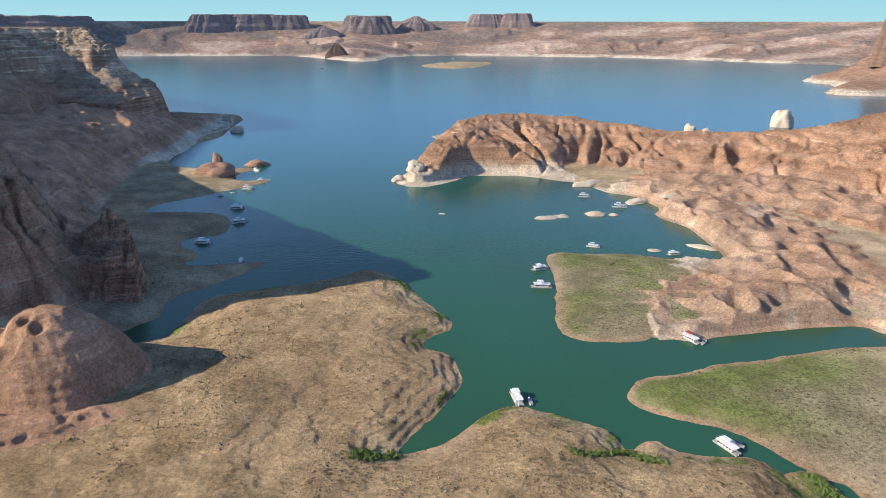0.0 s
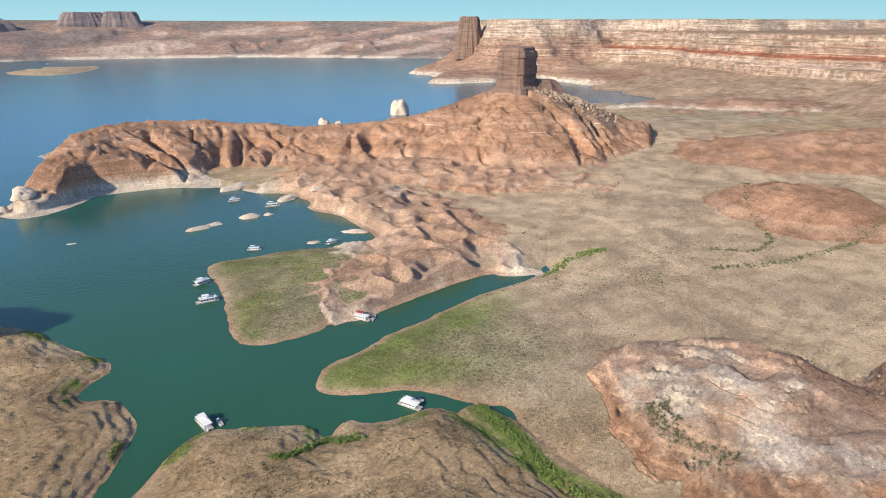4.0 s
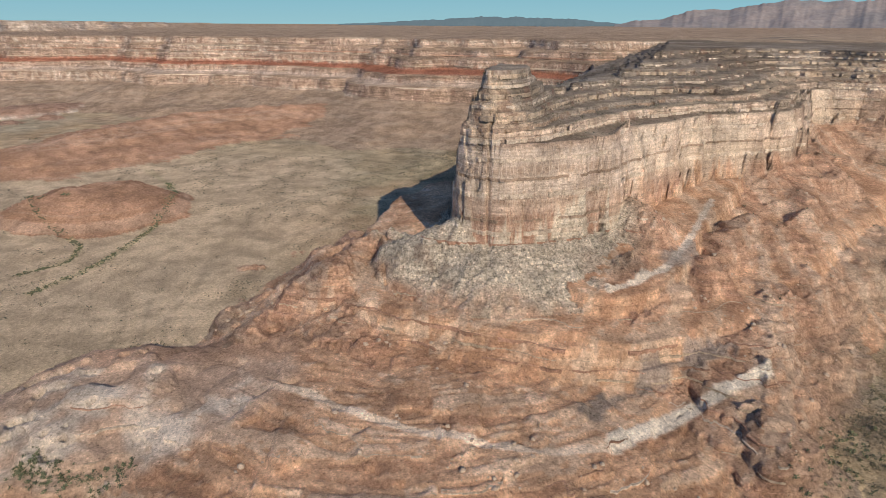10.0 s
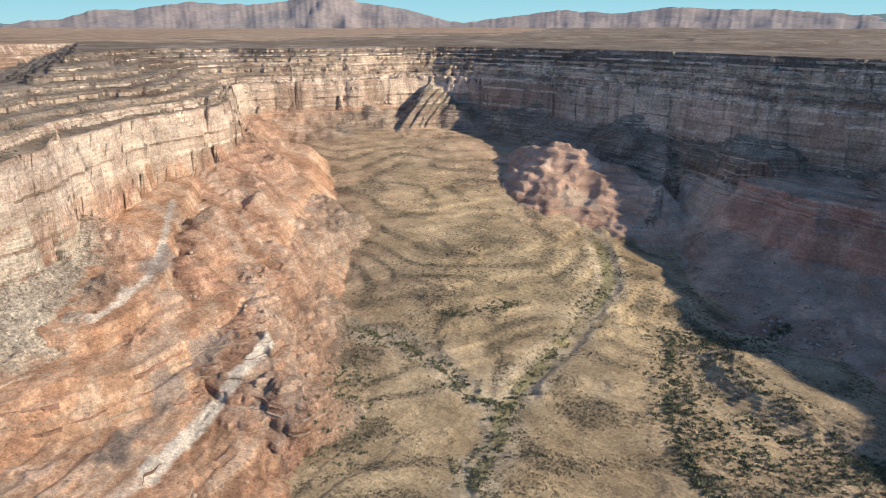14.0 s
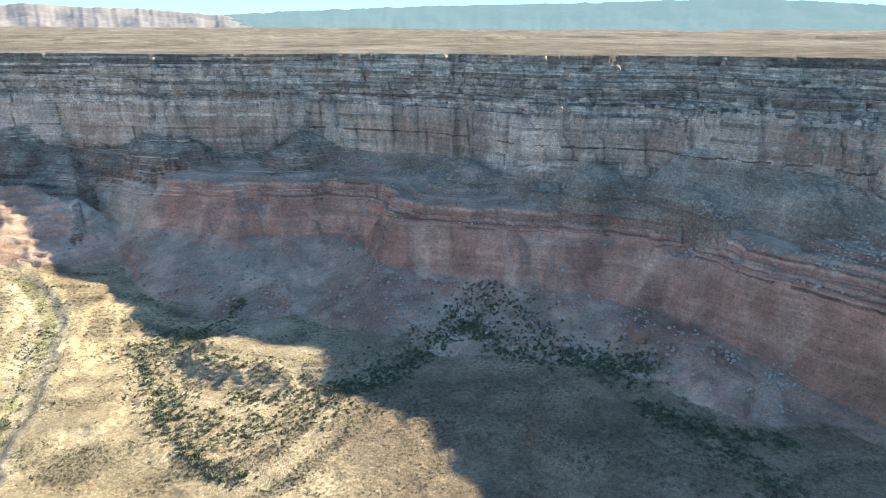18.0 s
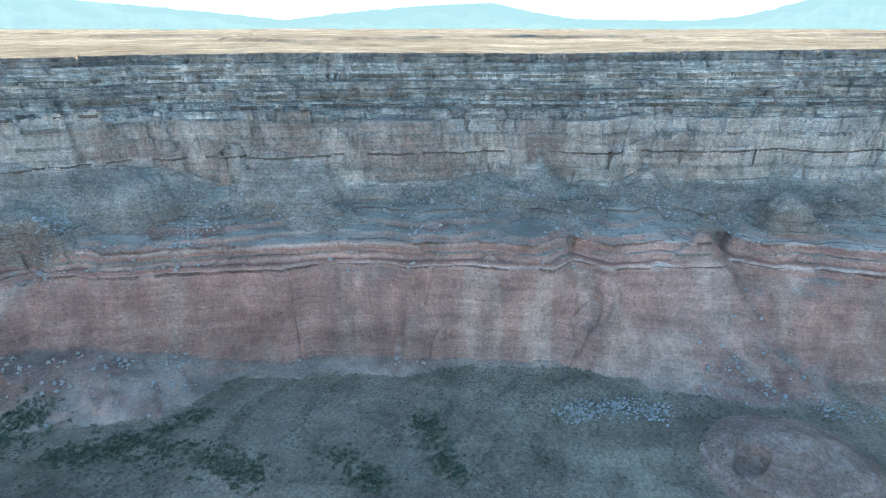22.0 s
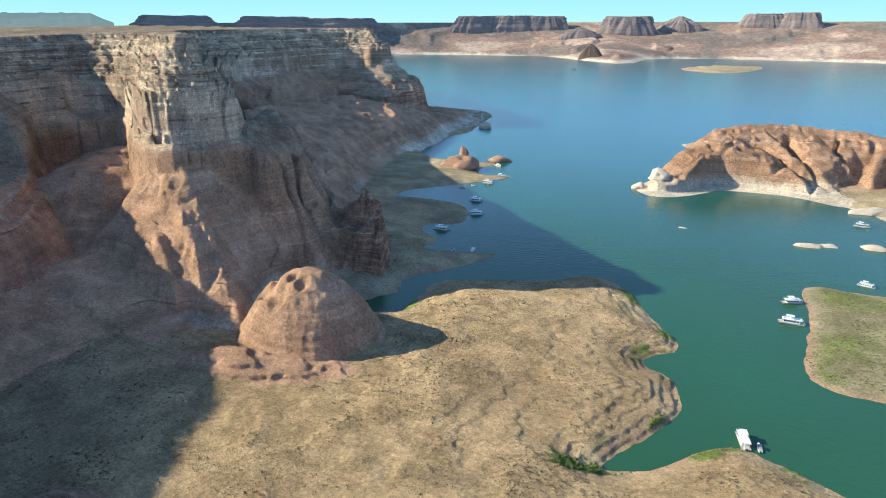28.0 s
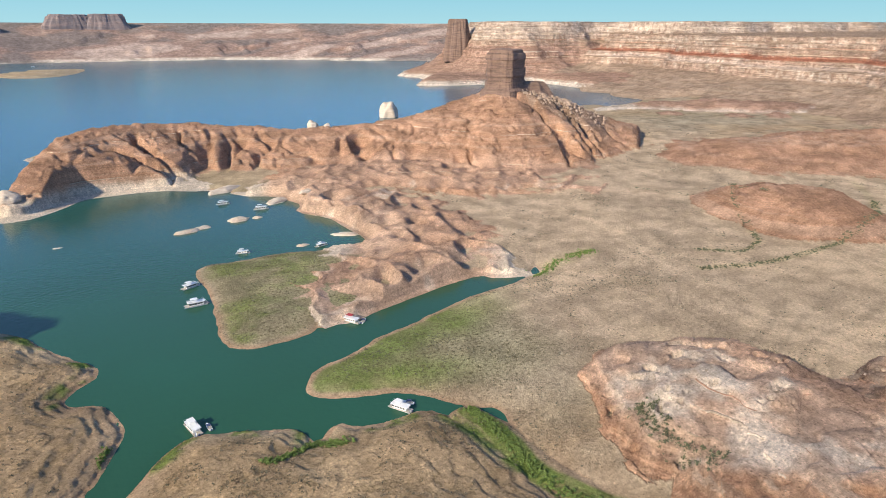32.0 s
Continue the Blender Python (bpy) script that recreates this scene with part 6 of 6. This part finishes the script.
first_house, red_house, first_boat = houseboat(HULL), houseboat(REDC), cruiser(BLUEC)
SPOTS = [(40, 290, 100, 0, 0.95), (136, 249, 118, 0, 0.9), (76, 443, 178, 0, 1.05), (80, 480, 200, 0, 0.95), (159, 358, 120, 1, 0.95), (137, 536, 160, 0, 0.8), (203, 516, 190, 0, 0.8), (166, 712, 175, 0, 0.95), (196, 668, 170, 0, 1.05),
         (-222, 545, 185, 0, 1.0), (-172, 497, 95, 0, 0.62), (-226, 660, 185, 0, 1.0), (-208, 609, 200, 0, 1.05), (-240, 747, 170, 0, 1.0), (-234, 786, 180, 0, 0.9), (-258, 850, 150, 0, 0.8)]
for k, (x, y, turn, red, size) in enumerate(SPOTS):
    src = red_house if red else first_house
    m = pose(x, y, -0.25, 0, 0, turn)
    ob = src if (k == 0 or red) else copy_thing(src, m)
    ob.matrix_basis = m @ Matrix.Diagonal((size, size, size, 1))
    tagged(ob, "white houseboat with a red canvas awning moored at the bank" if red else "white two-deck houseboat moored at the shore", "boat", "houseboats on the lake")
for k, (x, y, turn) in enumerate([(166, 353, 40), (-190, 493, 80), (-262, 712, 185), (-252, 727, 180), (142, 251, 130), (47, 287, 95), (-560, 3000, 10), (60, 3900, 0)]):
    m = pose(x, y, -0.1, 0, 0, turn)
    ob = first_boat if k == 0 else copy_thing(first_boat, m)
    ob.matrix_basis = m @ Matrix.Diagonal((0.85, 0.85, 0.85, 1)) if k < 6 else m @ Matrix.Diagonal((2, 2, 2, 1))
    tagged(ob, "small white motor boat with a dark canopy", "boat", "motor boats")


# ---------------------------------------------------------------- brush and boulders, too many to count
def scatter(name, label, category, spots, sizes, material, template, flat=1.0):
    """Many small copies of one shape in one mesh, turned and scaled."""
    tv, tf = template
    n, nv = len(spots), len(tv)
    rng = np.random.default_rng(len(name) * 7 + n)
    ang = rng.uniform(0, 6.283, n)
    ca, sa = np.cos(ang)[:, None], np.sin(ang)[:, None]
    sx = sizes[:, None] * rng.uniform(0.7, 1.3, (n, 1))
    jit = rng.uniform(0.75, 1.25, (n, nv))
    px = tv[None, :, 0] * sx * jit
    py = tv[None, :, 1] * sizes[:, None] * jit
    co = np.empty((n, nv, 3), np.float32)
    co[..., 0] = spots[:, None, 0] + px * ca - py * sa
    co[..., 1] = spots[:, None, 1] + px * sa + py * ca
    co[..., 2] = spots[:, None, 2] + tv[None, :, 2] * sizes[:, None] * flat * jit
    k = tf.shape[1]
    idx = (tf[None] + (np.arange(n) * nv)[:, None, None]).reshape(-1)
    me = bpy.data.meshes.new(name)
    me.vertices.add(n * nv)
    me.vertices.foreach_set("co", co.reshape(-1))
    me.loops.add(len(idx))
    me.loops.foreach_set("vertex_index", idx.astype(np.int32))
    me.polygons.add(len(idx) // k)
    me.polygons.foreach_set("loop_start", np.arange(0, len(idx), k, dtype=np.int32))
    me.update(calc_edges=True)
    me.materials.append(material)
    return tagged(new(name, me), label, category, "", "stuff")


def ball_template(sub, seed, rough, squash):
    bm = bmesh.new()
    bmesh.ops.create_icosphere(bm, subdivisions=sub, radius=1)
    for v in bm.verts:
        v.co *= 1 + rough * noise.noise(v.co * 2.2 + Vector((seed, seed, 0)))
        v.co.z = v.co.z * squash + squash * 0.5
    tv = np.array([v.co[:] for v in bm.verts], np.float32)
    tf = np.array([[v.index for v in f.verts] for f in bm.faces], np.int32)
    bm.free()
    return tv, tf


def leaf_template(count, seed):
    """A bush of many small leafy blades."""
    rng = np.random.default_rng(seed)
    tv, tf = [], []
    for k in range(count):
        a, h, r = rng.uniform(0, 6.283), rng.uniform(0.05, 1.0), rng.uniform(0.15, 1.0)
        c = np.array([math.cos(a) * r, math.sin(a) * r, h * (1.1 - 0.6 * r)])
        u, v = rng.normal(size=3), rng.normal(size=3)
        u, v = u / np.linalg.norm(u) * 0.42, v / np.linalg.norm(v) * 0.42
        b = len(tv)
        tv += [c - u, c + u * 0.6 + v, c + u - v * 0.5]
        tf.append([b, b + 1, b + 2])
    return np.array(tv, np.float32), np.array(tf, np.int32)


def leafy(name, color):
    m, nt, bsdf = nodes_of(name)
    geo = nt.nodes.new("ShaderNodeNewGeometry")
    ramp = nt.nodes.new("ShaderNodeMix")
    ramp.data_type = "RGBA"
    nt.links.new(geo.outputs["Random Per Island"], ramp.inputs["Factor"])
    ramp.inputs["A"].default_value = (*[c * 0.65 for c in color], 1)
    ramp.inputs["B"].default_value = (*[c * 1.4 for c in color], 1)
    nt.links.new(ramp.outputs["Result"], bsdf.inputs["Base Color"])
    bsdf.inputs["Roughness"].default_value = 0.8
    return m


SAGE, GREEN = leafy("sagebrush", (0.095, 0.085, 0.05)), leafy("tamarisk", (0.095, 0.10, 0.052))
rng = np.random.default_rng(5)


def spread(n, a0, a1, r0, r1, keep):
    a, r = np.radians(rng.uniform(a0, a1, n)), np.exp(rng.uniform(math.log(r0), math.log(r1), n))
    xs, ys = -np.sin(a) * r, np.cos(a) * r
    hz, i, j = heights(xs, ys)
    ok = keep(xs, ys, hz, i, j) & (hz > 0.6)
    return np.stack([xs, ys, hz], 1)[ok]


def band(line, wide, n):
    pts = np.array([p[:2] for p in rounded([(x, y, 0) for x, y in line], 2, False)])
    k = rng.uniform(0, len(pts) - 1.001, n)
    i = k.astype(int)
    p = pts[i] + (pts[i + 1] - pts[i]) * (k - i)[:, None] + rng.normal(0, wide * 0.5, (n, 2))
    hz, i, j = heights(p[:, 0], p[:, 1])
    return np.column_stack([p, hz])[hz > 0.5]


dry = spread(90000, 60, 290, 150, 1300, lambda x, y, h, i, j: (region[i, j] == 0) & (n_mid[i, j] + 0.7 * n_big[i, j] + 0.5 * n_fine[i, j] > rng.uniform(-0.3, 0.8, len(x))))
dry2 = spread(44000, -70, 60, 190, 560, lambda x, y, h, i, j: (region[i, j] == 0) & (n_mid[i, j] + n_fine[i, j] > rng.uniform(-0.1, 1.0, len(x))))
shelf = spread(26000, 55, 260, 330, 800, lambda x, y, h, i, j: np.isin(region[i, j], (2, 3)) & (steep_f[i, j] < 0.5) & (h < 150) & (n_fine[i, j] > 0.1))
lines = np.cos(6.283 * (fbm(X, Y, 120, 2, 66) * 3.6 + z * 0.12))
rows = spread(90000, 178, 264, 170, 700, lambda x, y, h, i, j: (region[i, j] == 0) & (lines[i, j] + 0.5 * n_mid[i, j] > rng.uniform(0.1, 1.5, len(x))))
rows2 = spread(30000, 60, 180, 170, 420, lambda x, y, h, i, j: (region[i, j] == 0) & (lines[i, j] + 0.5 * n_mid[i, j] > rng.uniform(0.3, 1.6, len(x))))
rows3 = spread(60000, -100, -30, 330, 1250, lambda x, y, h, i, j: (region[i, j] == 0) & (0.6 * lines[i, j] + n_mid[i, j] + 0.6 * n_big[i, j] > rng.uniform(0.1, 1.6, len(x))))
brush_at = np.concatenate([dry, dry2, shelf, rows, rows2, rows3])
scatter("sagebrush", "grey-green desert brush dotted over the flats", "shrubs", brush_at, rng.uniform(0.28, 0.8, len(brush_at)) * (0.75 + np.hypot(brush_at[:, 0], brush_at[:, 1]) / 700), SAGE, leaf_template(8, 3))
lush = np.concatenate([band(l, w, n) for l, w, n in (([(123, -170), (133, -200), (144, -232), (148, -272), (155, -318), (160, -367)], 7, 260), ([(100, -356), (87, -303), (68, -267), (42, -256), (10, -259), (-18, -285), (-36, -300), (-61, -320), (-89, -345), (-110, -343), (-125, -303), (-143, -280), (-166, -268)], 16, 1900), ([(91, -365), (63, -322), (28, -299), (-9, -284)], 9, 350), ([(142, -228), (164, -225), (190, -233), (217, -236), (252, -234)], 7, 260),
                                                     ([(-157, -228), (-174, -195), (-177, -169), (-172, -148)], 10, 420), ([(-200, -128), (-193, -111), (-186, -97)], 8, 160), ([(-233, -95), (-217, -83), (-202, -69)], 9, 260), 
                                                     ([(185, -150), (205, -180), (230, -200)], 14, 160), ([(99, -329), (87, -299), (69, -257), (54, -234), (37, -224)], 6, 420), ([(45, -286), (17, -283), (-17, -279), (-44, -301), (-67, -321), (-87, -326)], 8, 600),
                                                     ([(-87, -326), (-106, -292), (-143, -290), (-171, -265)], 9, 600), ([(-153, -238), (-171, -214), (-203, -197)], 8, 350), ([(84, -352), (66, -366), (50, -392)], 4, 160), ([(216, -271), (200, -292), (191, -309)], 7, 130),
                                                     ([(228, 165), (214, 145), (222, 122)], 7, 200), ([(430, 277), (475, 254), (523, 250), (575, 246), (622, 247), (687, 259), (756, 294)], 4, 500), ([(610, 330), (625, 400), (590, 480)], 5, 60), ([(463, 306), (488, 277), (527, 287), (547, 305), (590, 362), (662, 401)], 3, 260))])
edge = np.concatenate([band(l, w, n) for l, w, n in (([(-39, 235), (-32, 237), (-22, 240), (-12, 250), (-8, 256)], 5, 420), ([(-7, 263), (-1, 282), (2, 292)], 3, 120), ([(60, 234), (74, 236), (86, 241)], 3, 160),
                                                     ([(165, 226), (166, 212), (165, 193), (160, 168), (168, 140)], 4, 420), ([(321, 351), (357, 362), (389, 359)], 6, 300), ([(87, 243), (90, 236), (98, 232)], 4, 120))])
scatter("reeds", "bright green reeds at the water's edge", "reeds", edge, rng.uniform(0.5, 1.3, len(edge)), leafy("reed_green", (0.13, 0.19, 0.045)), leaf_template(22, 12))
scatter("tamarisk", "dense green shrubs along the washes and banks", "shrubs", lush, rng.uniform(0.4, 1.35, len(lush)), GREEN, leaf_template(18, 8))
fallen = spread(40000, 40, 290, 190, 800, lambda x, y, h, i, j: np.isin(region[i, j], (1, 2, 3, 4)) & (steep_f[i, j] > 0.18) & (steep_f[i, j] < 1.0) & (n_mid[i, j] + n_fine[i, j] > rng.uniform(-0.1, 0.9, len(x))))
strewn = spread(60000, 50, 200, 300, 560, lambda x, y, h, i, j: np.isin(region[i, j], (2, 3)) & (steep_f[i, j] > 0.15) & (steep_f[i, j] < 1.3) & (h < 112) & (n_mid[i, j] + n_fine[i, j] + 0.5 * n_big[i, j] > rng.uniform(-0.2, 1.1, len(x))))
scatter("scree_blocks", "pale sandstone blocks scattered over dark scree", "boulders", strewn, 0.16 + 1.2 * rng.uniform(0, 1, len(strewn)) ** 7, stone("pale_block", (0.47, 0.40, 0.33), (0.36, 0.30, 0.25), 0.4), ball_template(1, 9.0, 0.55, 0.8))
cone_at = np.column_stack([rng.normal(712, 38, 2600), rng.normal(768, 34, 2600)])
cone_z = heights(cone_at[:, 0], cone_at[:, 1])[0]
cone_at = np.column_stack([cone_at, cone_z])[(cone_z > 30) & (cone_at[:, 0] > 640)]
scatter("cone_rubble", "dark broken blocks below the rock tower", "boulders", cone_at, 0.5 + 3.0 * rng.uniform(0, 1, len(cone_at)) ** 4, BUFF_STONE, ball_template(1, 2.0, 0.55, 0.8))
scatter("boulders", "fallen sandstone blocks strewn over the scree", "boulders", fallen, 0.25 + 1.3 * rng.uniform(0, 1, len(fallen)) ** 5, GREY_STONE, ball_template(1, 4.0, 0.5, 0.8))
pale = np.concatenate([band(l, w, n) for l, w, n in (([(-259, -30), (-273, -15), (-278, 10)], 9, 900), ([(-309, 83), (-315, 99), (-316, 124)], 9, 500), ([(-211, -300), (-227, -307), (-239, -311)], 6, 700), ([(-207, -225), (-230, -238), (-262, -245)], 9, 600), ([(-263, -32), (-275, -15), (-275, 5)], 9, 500), ([(-37, -454), (-55, -451)], 9, 80))])
scatter("rockfall", "pale angular blocks fallen at the foot of the cliff", "boulders", pale, 0.14 + 0.9 * rng.uniform(0, 1, len(pale)) ** 5, stone("fresh_rockfall", (0.50, 0.43, 0.35), (0.38, 0.32, 0.26), 0.4), ball_template(1, 6.0, 0.6, 0.75))
